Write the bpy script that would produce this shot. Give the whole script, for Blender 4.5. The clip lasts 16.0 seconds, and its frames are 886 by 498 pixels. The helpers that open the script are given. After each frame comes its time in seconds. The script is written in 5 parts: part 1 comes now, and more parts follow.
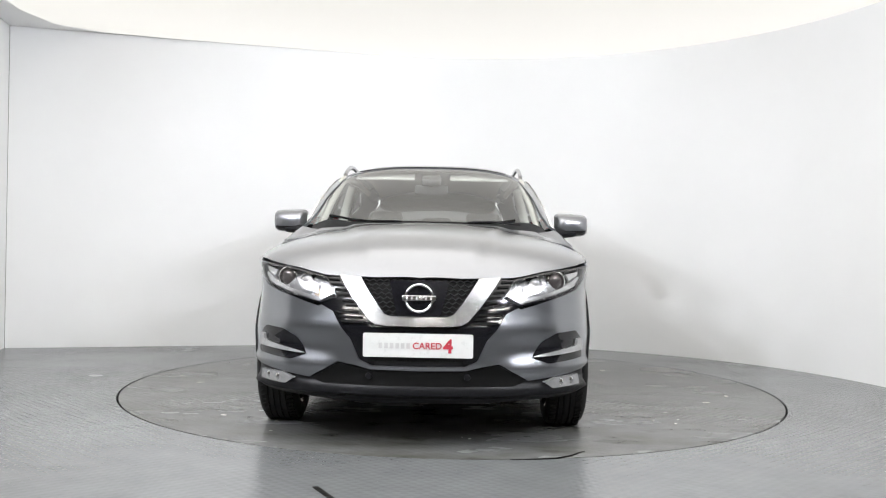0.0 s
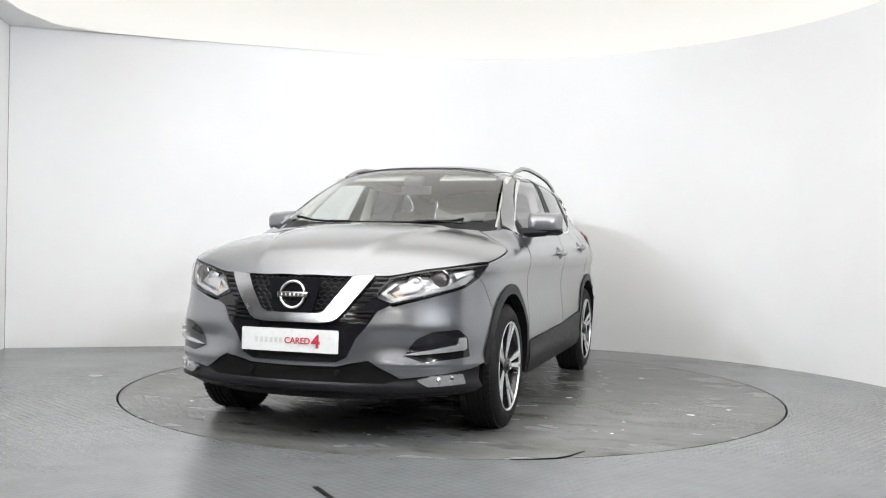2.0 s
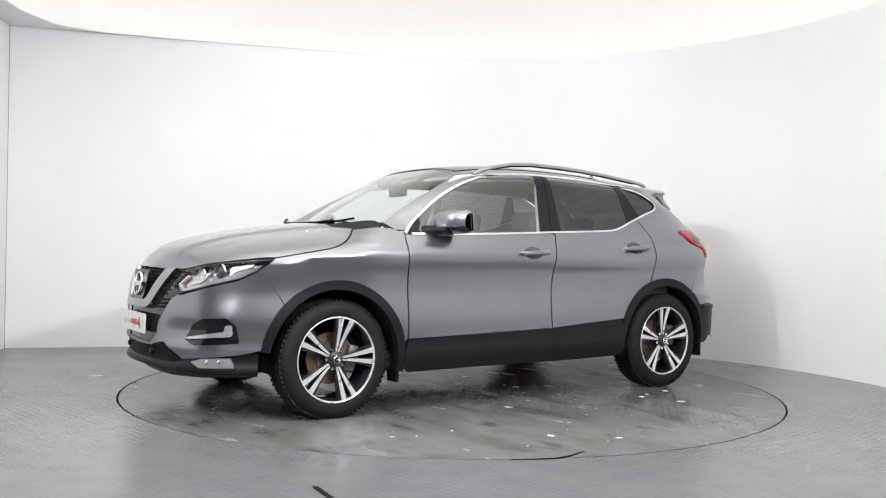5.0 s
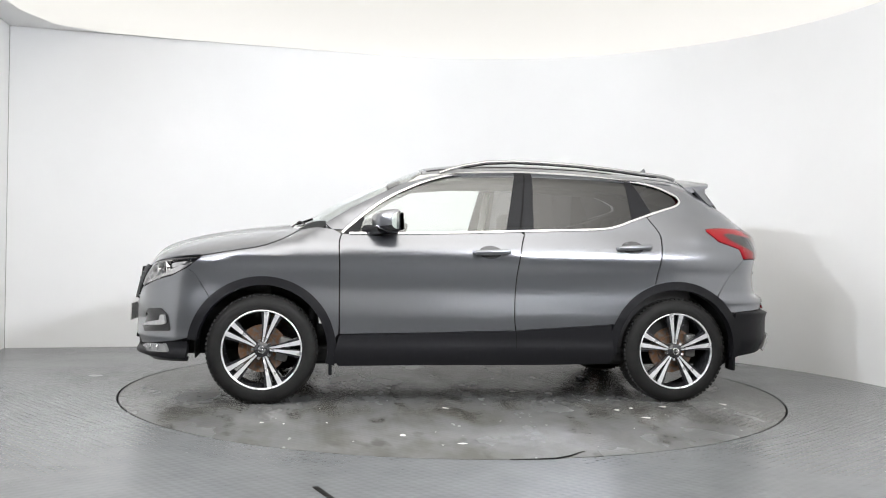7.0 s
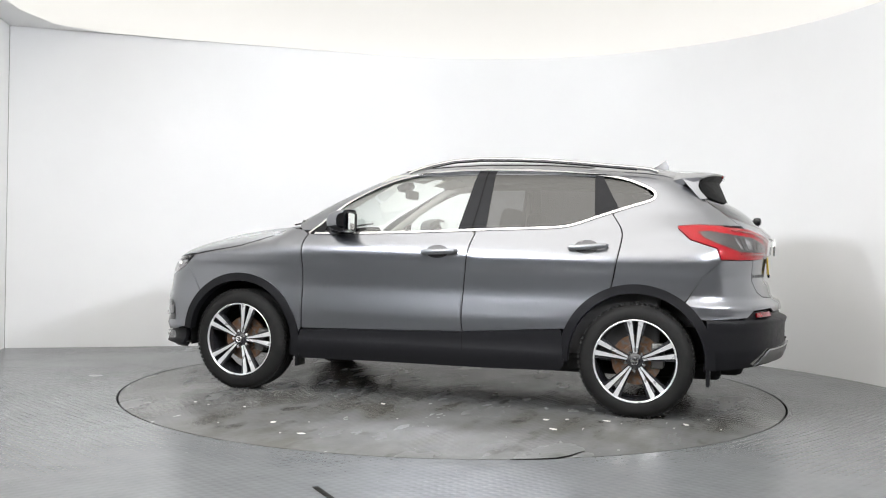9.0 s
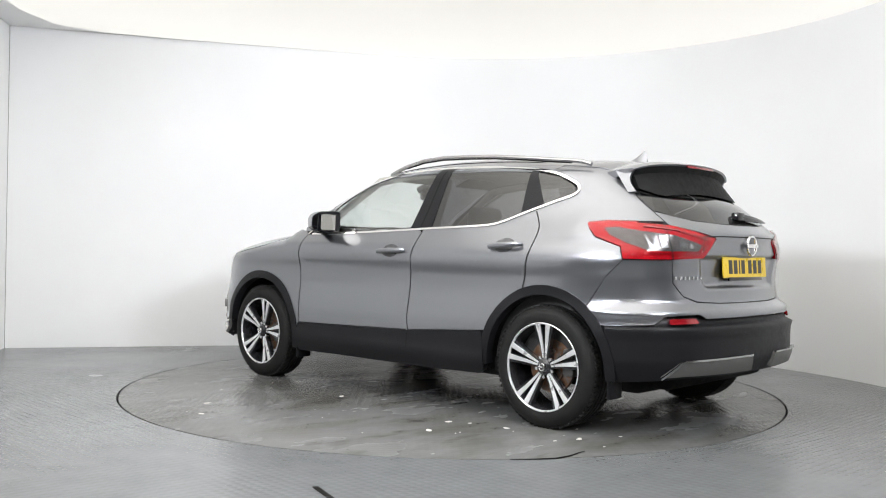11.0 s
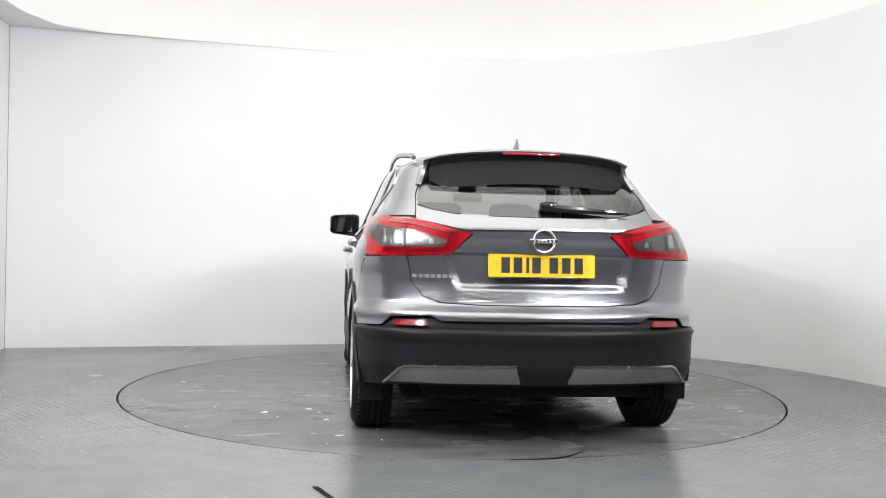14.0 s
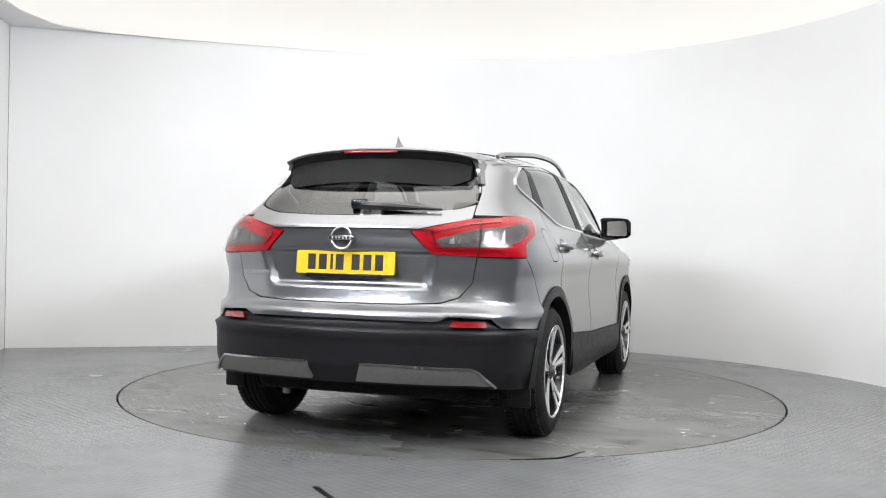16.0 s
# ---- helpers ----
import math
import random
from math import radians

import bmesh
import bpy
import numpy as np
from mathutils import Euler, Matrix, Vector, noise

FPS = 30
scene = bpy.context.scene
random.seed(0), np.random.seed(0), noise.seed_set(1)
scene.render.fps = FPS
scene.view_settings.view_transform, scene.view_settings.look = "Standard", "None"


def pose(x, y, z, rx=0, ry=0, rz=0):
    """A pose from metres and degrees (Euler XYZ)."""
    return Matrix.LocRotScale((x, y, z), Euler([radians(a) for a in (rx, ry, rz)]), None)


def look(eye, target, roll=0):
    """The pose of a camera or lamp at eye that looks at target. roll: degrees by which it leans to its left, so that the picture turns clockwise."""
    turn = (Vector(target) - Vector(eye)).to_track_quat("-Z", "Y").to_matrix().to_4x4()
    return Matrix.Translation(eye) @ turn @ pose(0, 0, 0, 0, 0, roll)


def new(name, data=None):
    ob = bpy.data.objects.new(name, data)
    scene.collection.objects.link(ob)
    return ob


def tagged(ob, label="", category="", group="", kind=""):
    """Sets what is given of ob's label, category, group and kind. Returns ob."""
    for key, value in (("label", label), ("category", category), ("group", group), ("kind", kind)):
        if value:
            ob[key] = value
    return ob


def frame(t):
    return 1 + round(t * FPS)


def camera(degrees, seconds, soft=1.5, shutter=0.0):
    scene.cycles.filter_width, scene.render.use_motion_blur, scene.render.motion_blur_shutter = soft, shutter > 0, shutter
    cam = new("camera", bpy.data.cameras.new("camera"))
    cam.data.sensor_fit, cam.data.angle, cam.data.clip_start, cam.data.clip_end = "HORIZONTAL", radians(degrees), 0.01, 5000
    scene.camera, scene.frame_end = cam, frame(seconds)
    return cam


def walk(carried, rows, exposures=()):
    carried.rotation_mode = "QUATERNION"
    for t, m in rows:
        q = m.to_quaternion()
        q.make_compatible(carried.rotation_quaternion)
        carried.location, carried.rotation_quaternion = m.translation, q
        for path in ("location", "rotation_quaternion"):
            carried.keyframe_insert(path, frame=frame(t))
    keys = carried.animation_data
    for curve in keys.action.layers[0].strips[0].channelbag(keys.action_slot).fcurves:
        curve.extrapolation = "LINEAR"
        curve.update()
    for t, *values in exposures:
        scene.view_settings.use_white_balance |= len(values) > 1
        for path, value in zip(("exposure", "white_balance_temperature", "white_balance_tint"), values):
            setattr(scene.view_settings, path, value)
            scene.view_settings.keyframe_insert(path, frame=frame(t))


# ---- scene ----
cam = camera(51.8, 16.0, soft=1.1)
EYE = (0.0, -6.477, 0.984)
CAM = look(EYE, (-0.0741, 0.0, 0.9726), 1.035)
walk(cam, [(0.0, CAM), (16.0, CAM)], exposures=[(0.0, 0.75), (16.0, 0.75)])

# ---- light: a large glowing stretch ceiling over the stage, strip lamps in the hall behind ----
world = bpy.data.worlds.new("world")
scene.world = world
world.use_nodes = True
world.node_tree.nodes["Background"].inputs[0].default_value = (0.05, 0.05, 0.05, 1)
world.node_tree.nodes["Background"].inputs[1].default_value = 0.3
CEILING_GLOW = 1.75
STRIP_GLOW = 30.0
SPOT_GLOW = 830.0


# ---- materials ----
class Nodes:
    def __init__(self, name):
        self.mat = bpy.data.materials.new(name)
        self.mat.use_nodes = True
        self.t = self.mat.node_tree
        self.bsdf = self.t.nodes["Principled BSDF"]
        self.out = self.t.nodes["Material Output"]

    def add(self, kind, **values):
        n = self.t.nodes.new(kind)
        for k, v in values.items():
            n.inputs[k].default_value = v
        return n

    def link(self, a, b):
        self.t.links.new(a, b)

    def coords(self, scale=(1, 1, 1)):
        c = self.add("ShaderNodeTexCoord")
        m = self.add("ShaderNodeMapping")
        m.inputs["Scale"].default_value = scale
        self.link(c.outputs["Object"], m.inputs["Vector"])
        return m.outputs["Vector"]

    def noise(self, scale, detail=4.0, vec=None, rough=0.55):
        n = self.add("ShaderNodeTexNoise", Scale=scale, Detail=detail, Roughness=rough)
        self.link(vec or self.coords(), n.inputs["Vector"])
        return n.outputs["Fac"]

    def ramp(self, fac, stops):
        r = self.add("ShaderNodeValToRGB")
        el = r.color_ramp.elements
        while len(el) < len(stops):
            el.new(0.5)
        for e, (p, c) in zip(el, stops):
            e.position, e.color = p, (*c, 1) if len(c) == 3 else c
        self.link(fac, r.inputs["Fac"])
        return r.outputs["Color"]

    def math(self, op, a, b=0.0):
        n = self.add("ShaderNodeMath")
        n.operation = op
        for i, v in enumerate((a, b)):
            if isinstance(v, (int, float)):
                n.inputs[i].default_value = v
            else:
                self.link(v, n.inputs[i])
        return n.outputs[0]

    def bump(self, height, strength=0.2, distance=0.01):
        b = self.add("ShaderNodeBump", Strength=strength, Distance=distance)
        self.link(height, b.inputs["Height"])
        self.link(b.outputs["Normal"], self.bsdf.inputs["Normal"])

    def put(self, name, value):
        if isinstance(value, (int, float, tuple)):
            self.bsdf.inputs[name].default_value = (*value, 1) if isinstance(value, tuple) else value
        else:
            self.link(value, self.bsdf.inputs[name])


def grey(v):
    return (v, v, v)


def plain(name, colour, rough, metal=0.0, coat=0.0, grain=0.0, vary=0.08, scale=30.0, spec=0.5):
    """A surface with a slight drift of colour and gloss and, with grain, fine relief."""
    n = Nodes(name)
    f = n.noise(scale)
    lo = tuple(c * (1 - vary) for c in colour)
    hi = tuple(min(1, c * (1 + vary)) for c in colour)
    n.put("Base Color", n.ramp(f, [(0.3, lo), (0.7, hi)]))
    n.put("Metallic", metal)
    n.put("Roughness", n.ramp(f, [(0.3, grey(max(rough * 0.85, 0.0))), (0.7, grey(min(1, rough * 1.15)))]))
    n.put("Coat Weight", coat)
    n.put("Coat Roughness", 0.03)
    n.put("Specular IOR Level", spec)
    if grain:
        n.bump(n.noise(600.0, 2.0), grain, 0.002)
    return n.mat


def glass(name, tint, gloss_rough=0.0, ior=1.5):
    """A thin pane: what is behind it shows through the tint, Fresnel drives the gloss."""
    n = Nodes(name)
    n.t.nodes.remove(n.bsdf)
    tr = n.add("ShaderNodeBsdfTransparent", Color=(*tint, 1))
    gl = n.add("ShaderNodeBsdfGlossy", Roughness=gloss_rough)
    gl.inputs["Color"].default_value = (1, 1, 1, 1)
    lw = n.add("ShaderNodeLayerWeight")
    f0 = 2 * ((ior - 1) / (ior + 1)) ** 2
    fac = n.math("ADD", n.math("MULTIPLY", n.math("POWER", lw.outputs["Facing"], 4.2), 1 - f0), f0)
    mix = n.add("ShaderNodeMixShader")
    n.link(fac, mix.inputs[0])
    n.link(tr.outputs[0], mix.inputs[1])
    n.link(gl.outputs[0], mix.inputs[2])
    n.link(mix.outputs[0], n.out.inputs["Surface"])
    return n.mat


def glow(name, colour, strength):
    n = Nodes(name)
    n.put("Base Color", colour)
    n.put("Roughness", 0.6)
    n.put("Emission Color", colour)
    n.put("Emission Strength", strength)
    return n.mat


def stretch_material():
    """A back-lit sheet, its glow set dimmer towards the walls to even their light."""
    n = Nodes("glowing_stretch_ceiling")
    c = n.add("ShaderNodeTexCoord")
    m = n.add("ShaderNodeMapping")
    # brightest over the unseen front, so that the back part does not clip
    m.inputs["Location"].default_value = (0.08, 0.75, 0)
    m.inputs["Scale"].default_value = (0.27, 0.30, 0)
    n.link(c.outputs["Object"], m.inputs["Vector"])
    d = n.add("ShaderNodeVectorMath")
    d.operation = "LENGTH"
    n.link(m.outputs["Vector"], d.inputs[0])
    r = n.add("ShaderNodeMapRange")
    r.interpolation_type = "SMOOTHSTEP"
    for k, v in (("From Min", 0.25), ("From Max", 0.95), ("To Min", CEILING_GLOW), ("To Max", 0.38)):
        r.inputs[k].default_value = v
    n.link(d.outputs["Value"], r.inputs["Value"])
    n.put("Base Color", (0.56, 0.56, 0.55))
    n.put("Roughness", 0.6)
    n.put("Emission Color", (1.0, 0.968, 0.905))
    n.link(r.outputs["Result"], n.bsdf.inputs["Emission Strength"])
    return n.mat


def paint_material():
    n = Nodes("grey_metallic_paint")
    v = n.add("ShaderNodeTexVoronoi", Scale=900.0)
    n.link(n.coords(), v.inputs["Vector"])
    n.put("Base Color", n.ramp(v.outputs["Color"], [(0.2, (0.203, 0.208, 0.226)), (0.8, (0.260, 0.266, 0.288))]))
    n.put("Metallic", 0.88)
    n.put("Roughness", 0.28)
    n.put("Coat Weight", 1.0)
    n.put("Coat Roughness", 0.02)
    n.put("Coat IOR", 1.5)
    return n.mat


def floor_material(name, worn):
    """Grey floor paint on tread plate: rows of low studs, gloss that drifts, scuffs; worn adds damp stains."""
    n = Nodes(name)
    c = n.add("ShaderNodeTexCoord")
    sep = n.add("ShaderNodeSeparateXYZ")
    n.link(c.outputs["Object"], sep.inputs[0])
    k = 2 * math.pi / 0.060
    a = n.math("SINE", n.math("MULTIPLY", n.math("ADD", sep.outputs[0], sep.outputs[1]), k * 0.5))
    b = n.math("SINE", n.math("MULTIPLY", n.math("SUBTRACT", sep.outputs[0], sep.outputs[1]), k * 0.5))
    studs = n.math("POWER", n.math("ABSOLUTE", n.math("MULTIPLY", a, b)), 1.6)
    big = n.noise(0.9, 5.0)
    mid = n.noise(5.0, 6.0, rough=0.65)
    fine = n.noise(60.0, 3.0)
    base = n.ramp(mid, [(0.3, (0.142, 0.147, 0.153)), (0.7, (0.173, 0.179, 0.186))])
    rough = n.ramp(big, [(0.3, grey(0.19)), (0.7, grey(0.28))])
    if worn:
        base = n.ramp(mid, [(0.3, (0.118, 0.119, 0.118)), (0.7, (0.148, 0.149, 0.147))])
        # damp and dirty patches, streaked along one way
        s = n.noise(1.0, 4.0, n.coords((1.3, 3.0, 1.0)), 0.55)
        blot = n.ramp(s, [(0.46, grey(0)), (0.66, grey(1))])
        s2 = n.noise(1.0, 3.0, n.coords((3.0, 6.0, 1.0)), 0.45)
        dark = n.ramp(s2, [(0.60, grey(0)), (0.70, grey(1))])
        m1 = n.add("ShaderNodeMixRGB", Color2=(0.086, 0.084, 0.076, 1))
        n.link(n.math("MULTIPLY", blot, 0.95), m1.inputs[0])
        n.link(base, m1.inputs[1])
        m2 = n.add("ShaderNodeMixRGB", Color2=(0.05, 0.048, 0.043, 1))
        n.link(n.math("MULTIPLY", dark, 0.75), m2.inputs[0])
        n.link(m1.outputs[0], m2.inputs[1])
        base = m2.outputs[0]
        rough = n.ramp(s, [(0.3, grey(0.30)), (0.7, grey(0.20))])
    n.put("Base Color", base)
    n.put("Roughness", rough)
    n.put("Specular IOR Level", 0.5)
    h = n.math("ADD", n.math("MULTIPLY", studs, 0.8), n.math("MULTIPLY", fine, 0.35))
    n.bump(h, 0.20, 0.005)
    return n.mat


def wall_material():
    n = Nodes("white_wall_paint")
    f = n.noise(1.3, 5.0)
    g = n.noise(220.0, 2.0)
    n.put("Base Color", n.ramp(f, [(0.3, (0.86, 0.86, 0.86)), (0.7, (0.885, 0.885, 0.885))]))
    n.put("Roughness", 0.75)
    n.bump(g, 0.05, 0.002)
    return n.mat


def tyre_material():
    n = Nodes("tyre_rubber")
    f = n.noise(18.0, 5.0)
    n.put("Base Color", n.ramp(f, [(0.3, (0.008, 0.008, 0.008)), (0.7, (0.017, 0.0165, 0.016))]))
    n.put("Roughness", n.ramp(f, [(0.3, grey(0.55)), (0.7, grey(0.8))]))
    n.put("Specular IOR Level", 0.2)
    n.bump(n.noise(300.0, 2.0), 0.15, 0.002)
    return n.mat


def rust_material():
    n = Nodes("brake_disc_iron")
    f = n.noise(35.0, 5.0)
    n.put("Base Color", n.ramp(f, [(0.35, (0.16, 0.15, 0.14)), (0.6, (0.20, 0.10, 0.05))]))
    n.put("Metallic", 0.6)
    n.put("Roughness", 0.5)
    return n.mat


PAINT = paint_material()
BLACK_TRIM = plain("black_grained_plastic", (0.009, 0.009, 0.0105), 0.42, grain=0.12, spec=0.18)
GLOSS_BLACK = plain("gloss_black_plastic", (0.008, 0.008, 0.010), 0.08, coat=0.2)
DARK = plain("dark_underbody", (0.008, 0.008, 0.008), 0.8, spec=0.15)
SEAL = plain("black_rubber_seal", (0.006, 0.006, 0.006), 0.6, spec=0.12)
CHROME = plain("chrome", (0.86, 0.86, 0.87), 0.06, metal=1.0, vary=0.02)
SATIN = plain("satin_chrome", (0.44, 0.44, 0.45), 0.24, metal=1.0, vary=0.03)
SILVER = plain("machined_alloy", (0.80, 0.80, 0.81), 0.3, metal=0.6, vary=0.02, scale=20)
POCKET = plain("dark_grey_alloy_paint", (0.03, 0.03, 0.034), 0.22, metal=0.3, coat=0.6)
TRIM_GREY = plain("grey_silver_plastic", (0.13, 0.128, 0.122), 0.38, metal=0.4)
TYRE = tyre_material()
RUST = rust_material()
RED = plain("red_lamp_plastic", (0.30, 0.004, 0.009), 0.15, coat=0.0, spec=0.3)
RED_DEEP = plain("deep_red_lamp_plastic", (0.20, 0.004, 0.008), 0.12, coat=1.0)
LAMP_GREY = plain("smoked_lamp_reflector", (0.09, 0.08, 0.08), 0.2, metal=0.5, vary=0.3, scale=60)
LAMP_SILVER = plain("lamp_reflector", (0.50, 0.50, 0.51), 0.2, metal=0.6, vary=0.12, scale=50)
LAMP_DARK = plain("dark_lamp_housing", (0.10, 0.10, 0.105), 0.25, metal=0.5)
LAMP_BOWL = plain("grey_lamp_housing", (0.28, 0.28, 0.29), 0.25, metal=0.55, vary=0.2, scale=25)
AMBER = plain("amber_lamp_plastic", (0.50, 0.40, 0.30), 0.2, metal=0.4)
PLATE_WHITE = plain("white_plate", (0.64, 0.64, 0.63), 0.3, vary=0.02)
PLATE_YELLOW = plain("yellow_plate", (0.64, 0.44, 0.02), 0.3, vary=0.03)
INK = plain("black_print", (0.012, 0.012, 0.012), 0.4)
INK_GREY = plain("grey_print", (0.52, 0.51, 0.51), 0.4)
INK_RED = plain("red_print", (0.42, 0.03, 0.05), 0.4)
CABIN = plain("dark_cabin_trim", (0.035, 0.034, 0.035), 0.6)
SEAT = plain("dark_grey_seat_cloth", (0.060, 0.058, 0.056), 0.9, vary=0.06, scale=12)
HEADLINER = plain("pale_headliner_cloth", (0.40, 0.39, 0.36), 0.9)
GLASS = glass("clear_window_glass", (0.91, 0.95, 0.93), ior=1.65)
TINT = glass("privacy_window_glass", (0.11, 0.11, 0.118))
REAR_TINT = glass("rear_window_glass", (0.20, 0.20, 0.205))
LENS = glass("clear_lamp_lens", (0.95, 0.95, 0.95), ior=1.15)
MIRROR = plain("mirror_glass", (0.9, 0.9, 0.9), 0.01, metal=1.0, vary=0.0)
WALL = wall_material()
FLOOR = floor_material("grey_painted_tread_plate", False)
DISC = floor_material("worn_grey_tread_plate", True)
STRETCH = stretch_material()
SPOT = glow("spot_lamp", (0.905, 0.94, 1.0), SPOT_GLOW)
STRIP = glow("strip_lamp", (1.0, 0.97, 0.92), STRIP_GLOW)
HALL = plain("brown_grey_hall_wall", (0.20, 0.185, 0.16), 0.85, vary=0.2, scale=2.0)
FLAKE = plain("pale_paint_flake", (0.62, 0.60, 0.57), 0.7)


# ---- mesh helpers ----
def finish(name, bm, material, smooth=True):
    me = bpy.data.meshes.new(name)
    bm.normal_update()
    bm.to_mesh(me)
    bm.free()
    for p in me.polygons:
        p.use_smooth = smooth
    me.materials.append(material)
    return me


def part(name, bm, material, parent, label="", smooth=True, sharp=35.0):
    me = finish(name, bm, material, smooth)
    if smooth:
        me.set_sharp_from_angle(angle=radians(sharp))
    ob = new(name, me)
    ob.parent = parent
    return tagged(ob, label)


def thing(name, label, category, group="", kind=""):
    return tagged(new(name), label, category, group, kind)


def box(bm, size, m=Matrix(), bevel=0.0, segs=2):
    r = bmesh.ops.create_cube(bm, size=1.0, matrix=m @ Matrix.Diagonal((*size, 1)))
    if bevel:
        es = list({e for v in r["verts"] for e in v.link_edges})
        bmesh.ops.bevel(bm, geom=es, offset=bevel, segments=segs, affect="EDGES", profile=0.5)
    return bm


def lathe(bm, profile, n=64, axis="y", closed=False):
    """Turns (radius, along) pairs round an axis."""
    rings = []
    for i in range(n):
        a = 2 * math.pi * i / n
        ring = []
        for r, s in profile:
            p = (r * math.cos(a), s, r * math.sin(a)) if axis == "y" else (r * math.cos(a), r * math.sin(a), s)
            ring.append(bm.verts.new(p))
        rings.append(ring)
    k = len(profile)
    for i in range(n):
        A, B = rings[i], rings[(i + 1) % n]
        for j in range(k if closed else k - 1):
            try:
                bm.faces.new((A[j], A[(j + 1) % k], B[(j + 1) % k], B[j]))
            except ValueError:
                pass
    bmesh.ops.remove_doubles(bm, verts=bm.verts, dist=1e-5)
    bmesh.ops.recalc_face_normals(bm, faces=bm.faces)
    return bm


def tube(bm, pts, r, n=10, flat=1.0, caps=True):
    """A round bar along points; flat squeezes it across its sideways axis."""
    pts = [Vector(p) for p in pts]
    rings = []
    for i, p in enumerate(pts):
        d = (pts[min(i + 1, len(pts) - 1)] - pts[max(i - 1, 0)]).normalized()
        u = d.cross(Vector((0, 0, 1)))
        u = u.normalized() if u.length > 1e-4 else Vector((1, 0, 0))
        v = u.cross(d)
        rr = r[i] if isinstance(r, (list, tuple)) else r
        rings.append([bm.verts.new(p + rr * (flat * math.cos(2 * math.pi * k / n) * u + math.sin(2 * math.pi * k / n) * v)) for k in range(n)])
    for A, B in zip(rings, rings[1:]):
        for k in range(n):
            bm.faces.new((A[k], A[(k + 1) % n], B[(k + 1) % n], B[k]))
    if caps:
        bm.faces.new(rings[0])
        bm.faces.new(rings[-1][::-1])
    bmesh.ops.recalc_face_normals(bm, faces=bm.faces)
    return bm


def prism(bm, poly, depth, m=Matrix()):
    """A flat polygon (u, v) pulled out along +w by depth, at the pose m."""
    lo = [bm.verts.new(m @ Vector((u, v, 0))) for u, v in poly]
    hi = [bm.verts.new(m @ Vector((u, v, depth))) for u, v in poly]
    n = len(poly)
    fs = [bm.faces.new(lo[::-1]), bm.faces.new(hi)]
    for i in range(n):
        fs.append(bm.faces.new((lo[i], lo[(i + 1) % n], hi[(i + 1) % n], hi[i])))
    bmesh.ops.recalc_face_normals(bm, faces=fs)
    return bm


# ---- the room ----
ARC_C, ARC_R, ROOM_H = (0.10, -0.40), 3.23, 2.92


def room_outline():
    """The stage wall in plan: a straight run that flows into a round end."""
    pts = []
    for i in range(97):
        a = radians(-40 + (106.5 + 40) * i / 96)
        pts.append(Vector((ARC_C[0] + ARC_R * math.cos(a), ARC_C[1] + ARC_R * math.sin(a))))
    d = Vector((-0.9588, -0.2840))
    pts += [pts[-1] + d * s for s in (0.8, 1.6, 2.4, 3.37)]
    return pts


def wall_strip(name, plan, z0, z1, thick, material, label):
    """A wall of that thickness along a line in plan; the room lies to the left of the line's way."""
    bm = bmesh.new()
    rows = []
    n = len(plan)
    for i, p in enumerate(plan):
        d = (plan[min(i + 1, n - 1)] - plan[max(i - 1, 0)]).normalized()
        o = p + Vector((d.y, -d.x)) * thick
        rows.append([bm.verts.new((q.x, q.y, z)) for q, z in ((p, z0), (p, z1), (o, z1), (o, z0))])
    for A, B in zip(rows, rows[1:]):
        for k in range(4):
            bm.faces.new((A[k], A[(k + 1) % 4], B[(k + 1) % 4], B[k]))
    bm.faces.new(rows[0])
    bm.faces.new(rows[-1][::-1])
    bmesh.ops.recalc_face_normals(bm, faces=bm.faces)
    me = finish(name, bm, material)
    me.set_sharp_from_angle(angle=radians(30))
    return tagged(new(name, me), label, "wall", kind="structure")


def flat_ring(name, inner, outer, z0, z1, material):
    """A slab between a round hole and a closed outline with as many corners."""
    bm = bmesh.new()
    loops = [[bm.verts.new((*p, z)) for p in ps] for ps, z in ((inner, z0), (inner, z1), (outer, z1), (outer, z0))]
    n = len(inner)
    for A, B in zip(loops, loops[1:] + loops[:1]):
        for i in range(n):
            bm.faces.new((A[i], A[(i + 1) % n], B[(i + 1) % n], B[i]))
    bmesh.ops.recalc_face_normals(bm, faces=bm.faces)
    me = finish(name, bm, material)
    me.set_sharp_from_angle(angle=radians(30))
    return new(name, me)


RING_R = 2.239
HALL_X0, HALL_X1, HALL_Y0, HALL_Y1, HALL_H = -9.0, 9.0, -16.0, 5.0, 3.5


